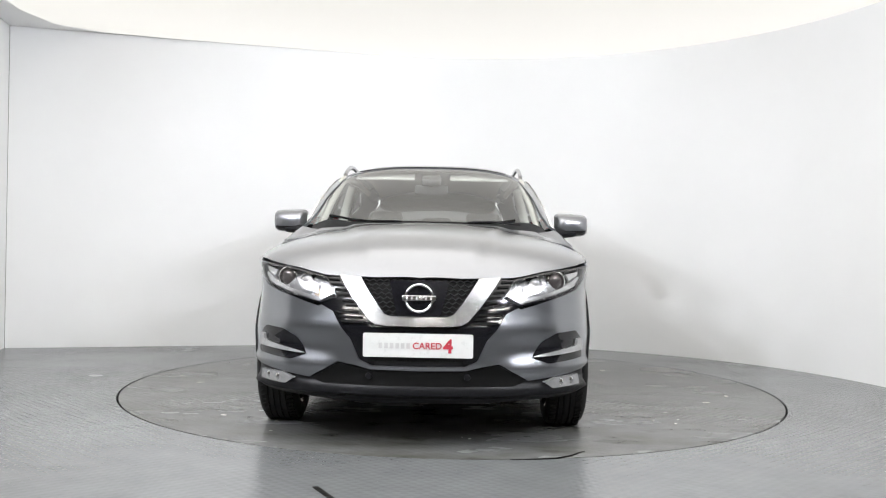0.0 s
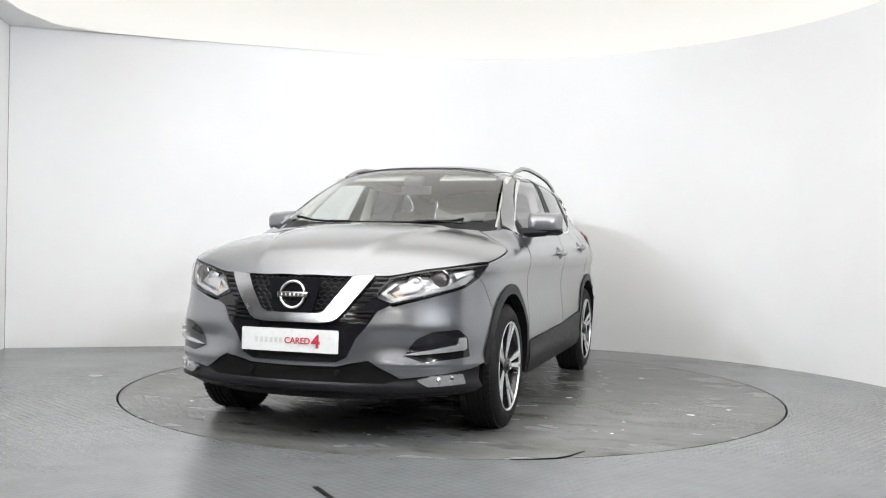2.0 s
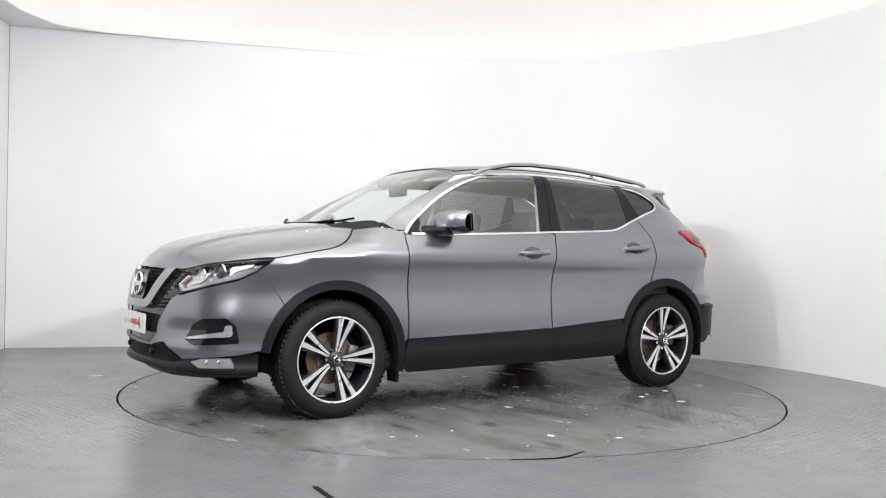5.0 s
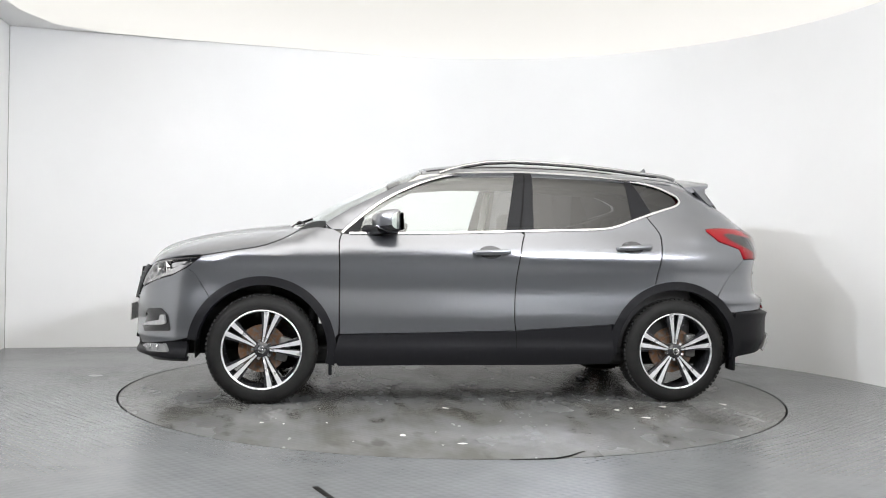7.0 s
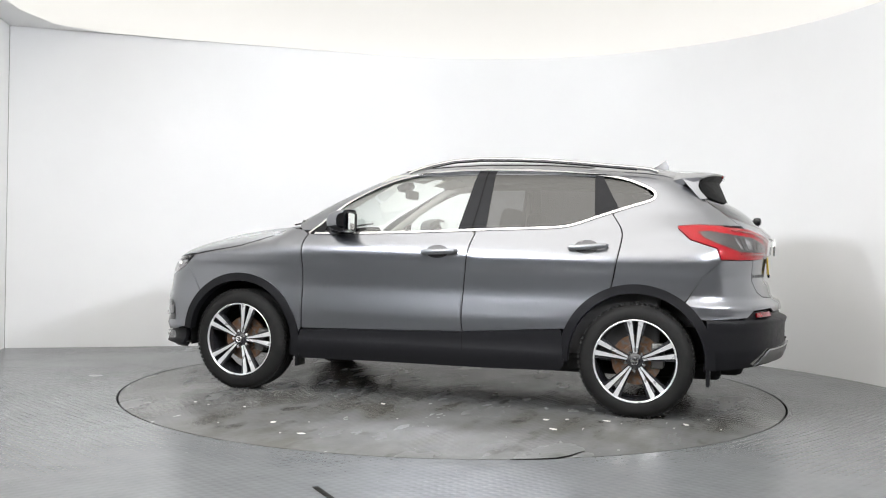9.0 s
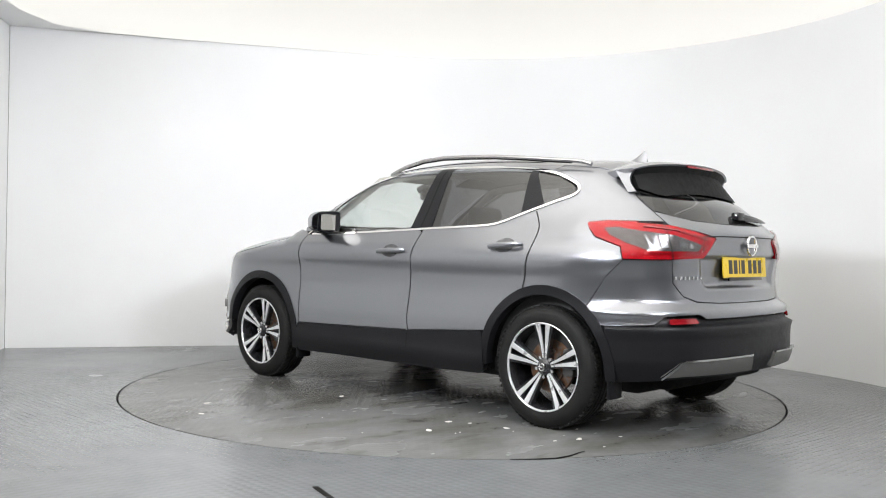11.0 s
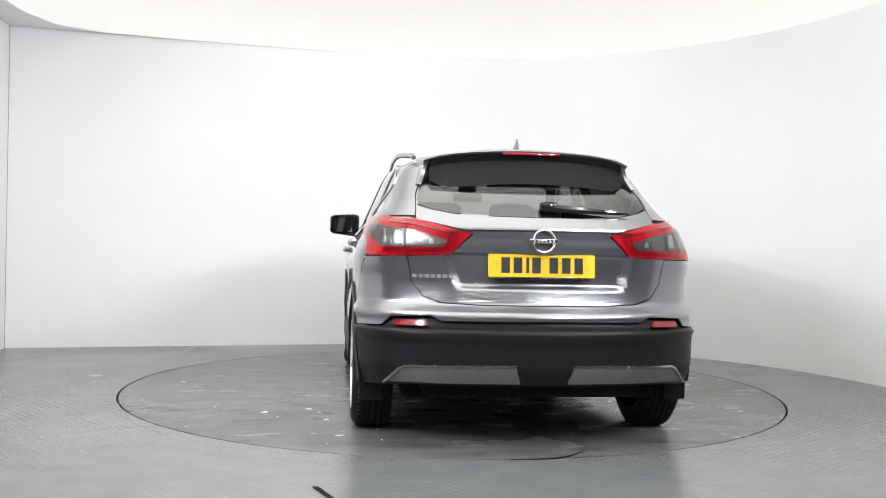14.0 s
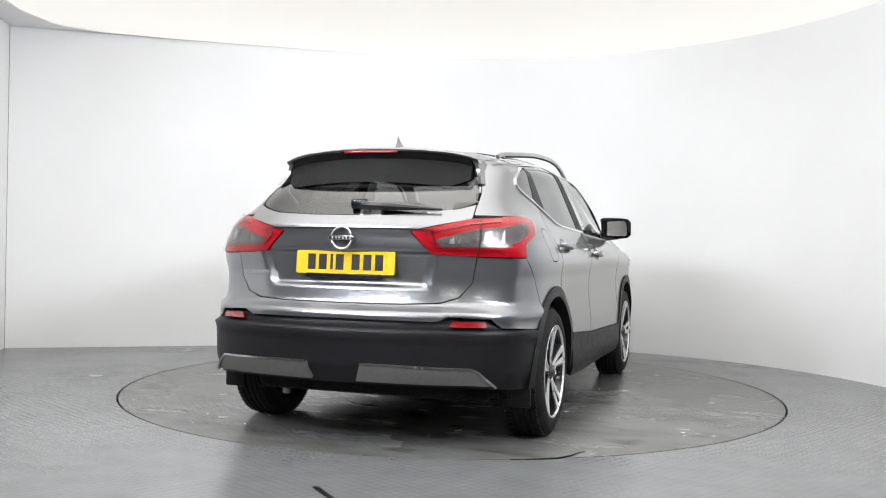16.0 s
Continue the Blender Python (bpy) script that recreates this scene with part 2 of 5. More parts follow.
def build_room():
    N = 256
    inner, outer = [], []
    for i in range(N):
        a = 2 * math.pi * i / N
        c, s = math.cos(a), math.sin(a)
        inner.append((RING_R * c, RING_R * s))
        k = min((HALL_X1 if c > 0 else -HALL_X0) / max(abs(c), 1e-6), (HALL_Y1 if s > 0 else -HALL_Y0) / max(abs(s), 1e-6))
        outer.append((k * c, k * s))
    tagged(flat_ring("floor", inner, outer, -0.06, 0.0, FLOOR), "grey glossy painted tread plate floor round the turntable", "floor", kind="structure")
    pit = bmesh.new()
    lathe(pit, [(0.0, -0.16), (RING_R + 0.02, -0.16), (RING_R + 0.02, -0.061)], 96, "z")
    slot = bmesh.new()
    box(slot, (0.20, 0.026, 0.003), Matrix.Translation((-0.498, -2.862, 0.0015)) @ Matrix.Rotation(radians(-61.8), 4, "Z"), 0.001)
    tagged(new("floor_strip", finish("floor_strip", slot, SEAL, False)), "dark strip stuck on the grey floor", "strip")
    lip = bmesh.new()
    tube(lip, [(0.655, -2.035, 0.006), (0.62, -2.075, 0.006), (0.57, -2.135, 0.004), (0.50, -2.191, 0.004), (0.40, -2.212, 0.003), (0.28, -2.226, 0.002)], [0.002, 0.003, 0.004, 0.004, 0.003, 0.002], 6)
    tagged(new("seal_strip", finish("seal_strip", lip, SEAL)), "loose end of black rubber seal at the turntable's edge", "seal strip")
    tagged(new("floor_pit", finish("floor_pit", pit, DARK)), "dark shallow pit under the turntable", "pit", kind="structure")

    plan = room_outline()
    wall_strip("wall_back", plan, 0.0, ROOM_H + 0.02, 0.12, WALL, "plain white curved studio wall")
    end = plan[-1]
    side = [end + Vector((-0.004, 0.0)), Vector((-3.62, -0.5)), Vector((-3.5, -2.6))]
    wall_strip("wall_side", side, 0.0, ROOM_H + 0.02, 0.12, WALL, "plain white straight studio side wall")
    # ceiling frame and the glowing sheet in it
    bm = bmesh.new()
    edge = [(p.x, p.y) for p in plan] + [(p.x, p.y) for p in side[1:]] + [(-3.45, -5.7), (3.0, -5.7)]
    for z in (ROOM_H, ROOM_H + 0.05):
        f = bm.faces.new([bm.verts.new((*p, z)) for p in edge])
    bmesh.ops.recalc_face_normals(bm, faces=bm.faces)
    ceiling = tagged(new("ceiling", finish("ceiling", bm, WALL, False)), "plain white ceiling over the stage", "ceiling", kind="structure")
    light = thing("ceiling_light", "large white glowing stretch ceiling over the turntable", "ceiling light")
    inset = 0.004
    sheet = []
    for i in range(97):
        a = radians(-40 + (106.5 + 40) * i / 96)
        sheet.append((ARC_C[0] + (ARC_R - inset) * math.cos(a), ARC_C[1] + (ARC_R - inset) * math.sin(a)))
    # the run past the stage mouth is unseen, added to light the walls evenly
    sheet += [(-2.6, 2.14), (-3.25, 1.90), (-3.58, 1.60), (-3.66, 1.1), (-3.50, -0.4), (-3.40, -2.5), (-3.35, -5.6), (2.9, -5.6)]
    bm = bmesh.new()
    prism(bm, sheet, 0.02, Matrix.Translation((0, 0, ROOM_H - 0.012)))
    part("sheet", bm, STRETCH, light, smooth=False)
    bm = bmesh.new()
    tube(bm, [Vector((*p, ROOM_H - 0.002)) for p in sheet[90:]], 0.006, 6)
    part("edge_trim", bm, PLATE_WHITE, light)

    # the hall behind the camera
    for name, a, b in (("wall_hall_south", (HALL_X1, HALL_Y0), (HALL_X0, HALL_Y0)), ("wall_hall_west", (HALL_X0, HALL_Y0), (HALL_X0, HALL_Y1)),
                       ("wall_hall_north", (HALL_X0, HALL_Y1), (HALL_X1, HALL_Y1)), ("wall_hall_east", (HALL_X1, HALL_Y1), (HALL_X1, HALL_Y0))):
        wall_strip(name, [Vector(b), Vector(a)], 0.0, HALL_H, 0.2, HALL, "plain brown-grey hall wall")
    bm = bmesh.new()
    box(bm, (HALL_X1 - HALL_X0 + 0.4, HALL_Y1 - HALL_Y0 + 0.4, 0.1), Matrix.Translation(((HALL_X0 + HALL_X1) / 2, (HALL_Y0 + HALL_Y1) / 2, HALL_H + 0.05)))
    tagged(new("ceiling_hall", finish("ceiling_hall", bm, HALL, False)), "plain brown-grey hall ceiling", "ceiling", kind="structure")
    for x in (-3.6, 0.0, 3.6):
        for y in (-5.2, -8.0, -11.5):
            lamp = thing("strip_light", "white batten strip light under the hall ceiling", "strip light", "strip lights in the hall")
            bm = bmesh.new()
            box(bm, (1.5, 0.14, 0.05), bevel=0.008)
            part("housing", bm, PLATE_WHITE, lamp)
            for dy in (-0.035, 0.035):
                bm = bmesh.new()
                tube(bm, [(-0.72, dy, -0.04), (0.72, dy, -0.04)], 0.018, 10)
                part("tube", bm, STRIP, lamp)
            lamp.matrix_basis = pose(x, y, HALL_H - 0.026)
    # spot lamps on two bars at the mouth of the stage, aimed at the wall and the floor
    for x0, aim in ((-2.3, (2.6, 1.2, 1.9)), (2.3, (-3.0, 1.4, 2.4))):
        for i in range(4):
            spot = thing("spot_light", "white round spot light on a bar above the stage mouth", "spot light", "spot lights at the stage mouth")
            bm = bmesh.new()
            lathe(bm, [(0.0, 0.16), (0.05, 0.15), (0.075, 0.06), (0.078, 0.0), (0.072, 0.0), (0.068, 0.055), (0.064, 0.075)], 24, "z")
            part("can", bm, PLATE_WHITE, spot)
            bm = bmesh.new()
            bmesh.ops.create_circle(bm, cap_ends=True, segments=24, radius=0.064, matrix=Matrix.Translation((0, 0, 0.072)) @ Matrix.Rotation(math.pi, 4, "X"))
            part("lens", bm, SPOT, spot, smooth=False)
            bm = bmesh.new()
            at = look((x0 + (0.65 if x0 > 0 else -0.65) * (i % 2), -5.4 + 0.7 * i, 2.82), aim)
            top_end = at @ Vector((0, 0, 0.15))
            tube(bm, [(0, 0, 0.15), at.inverted() @ Vector((top_end.x, top_end.y, HALL_H))], 0.012, 8)
            part("stem", bm, PLATE_WHITE, spot)
            spot.matrix_basis = at


build_room()


# ---- turntable ----
def build_turntable():
    table = thing("turntable", "round grey worn tread plate car turntable with damp stains", "turntable")
    bm = bmesh.new()
    lathe(bm, [(0.0, -0.05), (RING_R - 0.014, -0.05), (RING_R - 0.014, -0.001), (RING_R - 0.016, 0.0), (0.0, 0.0)], 256, "z")
    part("disc", bm, DISC, table)
    rng = random.Random(5)
    bm = bmesh.new()
    for i in range(70):
        a, r = rng.uniform(0, 2 * math.pi), 2.1 * math.sqrt(rng.random())
        s = rng.choice((0.006, 0.008, 0.012, 0.02, 0.035))
        k = rng.randint(5, 8)
        t0 = rng.uniform(0, 3)
        poly = [(s * rng.uniform(0.5, 1) * math.cos(2 * math.pi * j / k), 0.6 * s * rng.uniform(0.5, 1) * math.sin(2 * math.pi * j / k)) for j in range(k)]
        prism(bm, poly, 0.0015, Matrix.Translation((r * math.cos(a), r * math.sin(a), 0.0)) @ Matrix.Rotation(t0, 4, "Z"))
    tagged(part("debris", bm, FLAKE, table, "small pale loose paint flakes", smooth=False), kind="stuff")
    return table


# ---- the car's skin: half-width Y(x, z), out of which all panels are cut ----
def curve(pairs):
    """A smooth monotone curve through the pairs."""
    xs, ys = np.array(pairs, float).T
    h, d = np.diff(xs), np.diff(ys) / np.diff(xs)
    m = np.zeros(len(xs))
    for i in range(1, len(xs) - 1):
        if d[i - 1] * d[i] > 0:
            w1, w2 = 2 * h[i] + h[i - 1], h[i] + 2 * h[i - 1]
            m[i] = (w1 + w2) / (w1 / d[i - 1] + w2 / d[i])
    m[0], m[-1] = d[0], d[-1]

    def f(x):
        x = np.clip(x, xs[0], xs[-1])
        i = np.clip(np.searchsorted(xs, x) - 1, 0, len(h) - 1)
        t = (x - xs[i]) / h[i]
        return ((1 + 2 * t) * (1 - t) ** 2 * ys[i] + t * (1 - t) ** 2 * h[i] * m[i] + t * t * (3 - 2 * t) * ys[i + 1] + t * t * (t - 1) * h[i] * m[i + 1])
    return f


section = curve([(0.18, 0.850), (0.30, 0.880), (0.44, 0.887), (0.53, 0.888), (0.62, 0.879), (0.73, 0.868), (0.83, 0.874), (0.90, 0.891), (0.93, 0.893), (0.97, 0.883), (1.05, 0.845), (1.10, 0.820), (1.30, 0.735), (1.47, 0.660), (1.62, 0.590)])
nose = curve([(0.18, 2.06), (0.24, 2.13), (0.30, 2.185), (0.38, 2.19), (0.42, 2.200), (0.58, 2.200), (0.66, 2.185), (0.75, 2.170), (0.84, 2.150), (0.95, 2.140), (1.7, 2.13)])
tail = curve([(0.18, 2.02), (0.26, 2.12), (0.34, 2.150), (0.42, 2.168), (0.56, 2.168), (0.61, 2.152), (0.66, 2.135), (0.72, 2.085), (0.85, 2.066), (1.00, 2.084), (1.08, 2.074), (1.12, 2.05), (1.16, 2.005), (1.25, 1.905), (1.33, 1.765), (1.40, 1.65), (1.48, 1.57), (1.6, 1.5)])
top = curve([(-2.3, 1.40), (-1.75, 1.490), (-1.4, 1.522), (-1.1, 1.54), (-0.7, 1.565), (-0.3, 1.572), (0.0, 1.560), (0.25, 1.534), (0.35, 1.507), (0.49, 1.456), (0.70, 1.368), (0.908, 1.264), (1.05, 1.180), (1.12, 1.136), (1.20, 1.112), (1.35, 1.095), (1.55, 1.067), (1.75, 1.030), (1.9, 0.990), (2.0, 0.950), (2.08, 0.890), (2.13, 0.830), (2.17, 0.76), (2.21, 0.66)])
round_z = curve([(-2.2, 0.13), (-1.0, 0.14), (0.3, 0.15), (0.9, 0.16), (1.2, 0.16), (1.7, 0.17), (2.05, 0.17), (2.2, 0.19)])
round_n = curve([(-2.2, 3.0), (0.2, 3.0), (0.8, 2.8), (1.2, 2.3), (2.2, 2.2)])
cabin_in = curve([(-2.2, 0.075), (-1.7, 0.060), (-1.2, 0.028), (-0.5, 0.0), (0.2, 0.0), (0.6, 0.022), (0.9, 0.050), (1.3, 0.03), (1.6, 0.0)])
AXLE, HUB_Z = 1.323, 0.337


def bell(x, w):
    return np.exp(-(x / w) ** 2)


def half_width(x, z):
    x, z = np.broadcast_arrays(np.asarray(x, float), np.asarray(z, float))
    w = section(z)
    w = w + 0.020 * (bell(x - AXLE, 0.42) + bell(x + AXLE, 0.45)) * bell(z - 0.68, 0.22)
    w = w - cabin_in(x) * np.clip((z - 0.98) / 0.14, 0, 1) ** 1.3
    u = np.clip((x - 1.0) / (nose(z) - 1.0), 0, 1)
    w = w * np.maximum(1 - u ** 6, 0) ** (1 / 1.9)
    w = w + 0.047 * bell(z - 1.11, 0.075) * np.clip((-x - 0.9) / 0.6, 0, 1) ** 2
    u = np.clip((-x - 1.0) / (tail(z) - 1.0), 0, 1)
    w = w * np.maximum(1 - u ** 7, 0) ** (1 / 2.0)
    zt = top(x)
    t = np.clip((z - zt + round_z(x)) / round_z(x), 0, 1)
    return w * np.maximum(1 - t ** 2, 0) ** (1 / round_n(x))


def solve(inside, lo, hi):
    """The border between where inside() holds (lo) and where it doesn't (hi)."""
    lo, hi = lo.copy(), hi.copy()
    for _ in range(40):
        mid = (lo + hi) / 2
        ok = inside(mid)
        lo, hi = np.where(ok, mid, lo), np.where(ok, hi, mid)
    return (lo + hi) / 2


def side_chart(p):
    """(x, z) on the left flank."""
    return np.stack([p[:, 0], half_width(p[:, 0], p[:, 1]), p[:, 1]], 1)


def polar(p, centre, sign):
    a, z = p[:, 0], p[:, 1]
    c, s = sign * np.cos(a), np.abs(np.sin(a))
    r = solve(lambda r: half_width(centre + r * c, z) > r * s, np.zeros(len(a)), np.full(len(a), 2.5))
    return np.stack([centre + r * c, r * np.sin(a), z], 1)


def front_chart(p):
    """(angle, z) round the nose; 0 is straight ahead, positive to the car's left."""
    return polar(p, 1.2, 1)


def rear_chart(p):
    return polar(p, -1.2, -1)


def top_chart(p):
    """(x, y) on bonnet, windscreen and roof."""
    x, y = p[:, 0], p[:, 1]
    zt = top(x)
    z = solve(lambda z: half_width(x, z) > np.abs(y), zt - round_z(x), zt)
    return np.stack([x, y, z], 1)


def front_pt(y, z):
    """The chart's pair for the point of the nose seen at (y, z) from ahead."""
    x = solve(lambda x: half_width(x, np.array([z])) > abs(y), np.array([1.2]), np.array([2.4]))[0]
    return (math.atan2(y, x - 1.2), z)


def front_side(x, z):
    return (math.atan2(float(half_width(x, z)), x - 1.2), z)


def rear_pt(y, z):
    x = solve(lambda x: half_width(-x, np.array([z])) > abs(y), np.array([1.2]), np.array([2.4]))[0]
    return (math.atan2(y, x - 1.2), z)


def rear_side(x, z):
    return (math.atan2(float(half_width(x, z)), -1.2 - x), z)


def spline(pts, n=6, closed=False):
    """A smooth line through points of the plane."""
    P = [Vector(p) for p in pts]
    out = []
    k = len(P)
    for i in range(k if closed else k - 1):
        a, b, c, d = (P[(i + j) % k] if closed else P[min(max(i + j, 0), k - 1)] for j in (-1, 0, 1, 2))
        for s in range(n):
            t = s / n
            out.append(tuple(0.5 * (2 * b + (c - a) * t + (2 * a - 5 * b + 4 * c - d) * t * t + (3 * b - a - 3 * c + d) * t ** 3)))
    if not closed:
        out.append(tuple(P[-1]))
    return out


def soften(poly, r=0.02, n=4):
    """Rounds the corners of a polygon."""
    out = []
    k = len(poly)
    for i in range(k):
        a, b, c = Vector(poly[i - 1]), Vector(poly[i]), Vector(poly[(i + 1) % k])
        p = b + (a - b).normalized() * min(r, (a - b).length * 0.45)
        q = b + (c - b).normalized() * min(r, (c - b).length * 0.45)
        for s in range(n + 1):
            t = s / n
            out.append(tuple(p * (1 - t) ** 2 + b * 2 * t * (1 - t) + q * t * t))
    return out


def arc(cx, cz, r, a0, a1, n=24):
    return [(cx + r * math.cos(radians(a0 + (a1 - a0) * i / n)), cz + r * math.sin(radians(a0 + (a1 - a0) * i / n))) for i in range(n + 1)]


def drape(poly, chart, step, off):
    """Cuts the polygon into cells, lays it on the skin, off outwards. Gives points, normals, faces and border edges."""
    bm = bmesh.new()
    clean = [p for i, p in enumerate(poly) if (Vector(p) - Vector(poly[i - 1])).length > 1e-4]
    bm.faces.new([bm.verts.new((u, v, 0)) for u, v in clean])
    us, vs = [p[0] for p in clean], [p[1] for p in clean]
    for axis, vals in ((0, us), (1, vs)):
        n = int((max(vals) - min(vals)) / step)
        for i in range(1, n + 1):
            co = [0, 0, 0]
            co[axis] = min(vals) + (i - 0.37) * (max(vals) - min(vals)) / (n + 0.26)
            no = [0, 0, 0]
            no[axis] = 1
            bmesh.ops.bisect_plane(bm, geom=bm.verts[:] + bm.edges[:] + bm.faces[:], plane_co=co, plane_no=no, dist=1e-5)
    bmesh.ops.triangulate(bm, faces=[f for f in bm.faces if len(f.verts) > 4])
    bm.verts.index_update()
    uv = np.array([(v.co.x, v.co.y) for v in bm.verts])
    e = 0.002

    def normals(surface):
        N = np.cross(surface(uv + [e, 0]) - surface(uv - [e, 0]), surface(uv + [0, e]) - surface(uv - [0, e]))
        N /= np.maximum(np.linalg.norm(N, axis=1), 1e-9)[:, None]
        out = chart(uv) - np.array([0.0, 0.0, 0.7])
        out[:, 0] *= 0.3
        return -N if (N * out).sum(1).mean() < 0 else N
    N = normals(chart)
    if callable(off):
        base = N

        def raised(p):
            q = chart(p)
            return q + base * off(q)[:, None]
        P = raised(uv)
        N = normals(raised)
    else:
        P = chart(uv) + N * off
    faces = [[v.index for v in f.verts] for f in bm.faces]
    for f in faces:
        a, b, c = P[f[0]], P[f[1]], P[f[2]]
        if np.dot(np.cross(b - a, c - a), N[f[0]]) < 0:
            f.reverse()
    border = [(x.verts[0].index, x.verts[1].index) for x in bm.edges if x.is_boundary]
    bm.free()
    return P, N, faces, border


def skin_mesh(name, pieces, material, thick=0.012, mirrored=False):
    """One mesh of draped pieces (poly, chart, step, off), with a rim turned inwards; mirrored adds the other side, -1 gives it alone."""
    V, NN, F = [], [], []
    for poly, chart, step, off in pieces:
        P, N, faces, border = drape(poly, chart, step, off)
        for s in ((1, -1) if mirrored is True else (-1,) if mirrored == -1 else (1,)):
            S = np.array([1, s, 1])
            base = len(V)
            V += list(map(tuple, P * S))
            NN += list(map(tuple, N * S))
            F += [[base + i for i in (f if s > 0 else f[::-1])] for f in faces]
            mid = (P * S).mean(0)
            for a, b in border:
                if not thick:
                    break
                A, B = P[a] * S, P[b] * S
                A2, B2 = A - N[a] * S * thick, B - N[b] * S * thick
                n = np.cross(B - A, A2 - A)
                n /= max(np.linalg.norm(n), 1e-9)
                q = [A, B, B2, A2]
                if np.dot(n, (A + B) / 2 - mid) < 0:
                    n = -n
                k = len(V)
                V += list(map(tuple, q))
                NN += [tuple(n)] * 4
                g = [k, k + 1, k + 2, k + 3]
                F.append(g if np.dot(np.cross(B - A, A2 - A), n) > 0 else g[::-1])
    me = bpy.data.meshes.new(name)
    me.from_pydata(V, [], F)
    for p in me.polygons:
        p.use_smooth = True
    me.normals_split_custom_set_from_vertices(NN)
    me.materials.append(material)
    return me


def skin(name, poly, chart, material, parent, label="", step=0.045, off=0.0, thick=0.012, mirrored=False):
    ob = new(name, skin_mesh(name, [(poly, chart, step, off)], material, thick, mirrored))
    ob.parent = parent
    return tagged(ob, label)


def ribbon(line, width):
    """The outline of a band of that width along a line in the plane."""
    L = [Vector(p) for p in line]
    a, b = [], []
    for i, p in enumerate(L):
        d = (L[min(i + 1, len(L) - 1)] - L[max(i - 1, 0)]).normalized()
        n = Vector((-d.y, d.x)) * width / 2
        a.append(tuple(p + n))
        b.append(tuple(p - n))
    return a + b[::-1]


# ---- the car ----
ARCH_OUT, ARCH_IN = 0.452, 0.398
GAP = 0.0042


def top_z(x, y):
    return float(top_chart(np.array([[x, y]]))[0, 2])


def both(make):
    for s in (False, -1):
        make(s)


# lines on the flank, as (x, z)
DOOR_FRONT = spline([(0.853, 0.44), (0.855, 0.60), (0.857, 0.85), (0.862, 1.00), (0.845, 1.065)], 6)
DOOR_MID = spline([(-0.262, 0.46), (-0.252, 0.56), (-0.262, 0.77), (-0.290, 0.98), (-0.318, 1.075)], 6)
DOOR_REAR = spline([(-1.185, 0.800), (-1.205, 0.90), (-1.228, 1.035), (-1.222, 1.11), (-1.160, 1.205)], 6)
BELT_F = spline([(0.845, 1.060), (0.43, 1.068), (-0.006, 1.083), (-0.318, 1.097)], 6)
BELT_R = spline([(-0.318, 1.097), (-0.70, 1.112), (-0.86, 1.122), (-0.96, 1.145), (-1.07, 1.185), (-1.16, 1.216)], 6)
BELT_Q = spline([(-1.16, 1.216), (-1.26, 1.250), (-1.37, 1.285), (-1.405, 1.312), (-1.400, 1.338)], 6)
ROOF_LINE = spline([(-1.400, 1.338), (-1.37, 1.362), (-1.25, 1.412), (-1.08, 1.446), (-0.72, 1.477), (-0.35, 1.488), (-0.10, 1.482), (0.09, 1.465), (0.24, 1.430), (0.385, 1.378), (0.57, 1.284), (0.72, 1.175), (0.845, 1.062)], 6)
HOOD_LINE = spline([(1.69, 0.907), (1.52, 0.937), (1.345, 0.968), (1.24, 1.005), (1.17, 1.040), (1.11, 1.080)], 5)
SILL_TOP = [(0.853, 0.432), (0.33, 0.446), (-0.25, 0.462), (-0.885, 0.505)]


def arch_x(z, r, front_side_of, cx):
    dx = math.sqrt(max(r * r - (z - HUB_Z) ** 2, 0))
    return cx + dx if front_side_of else cx - dx


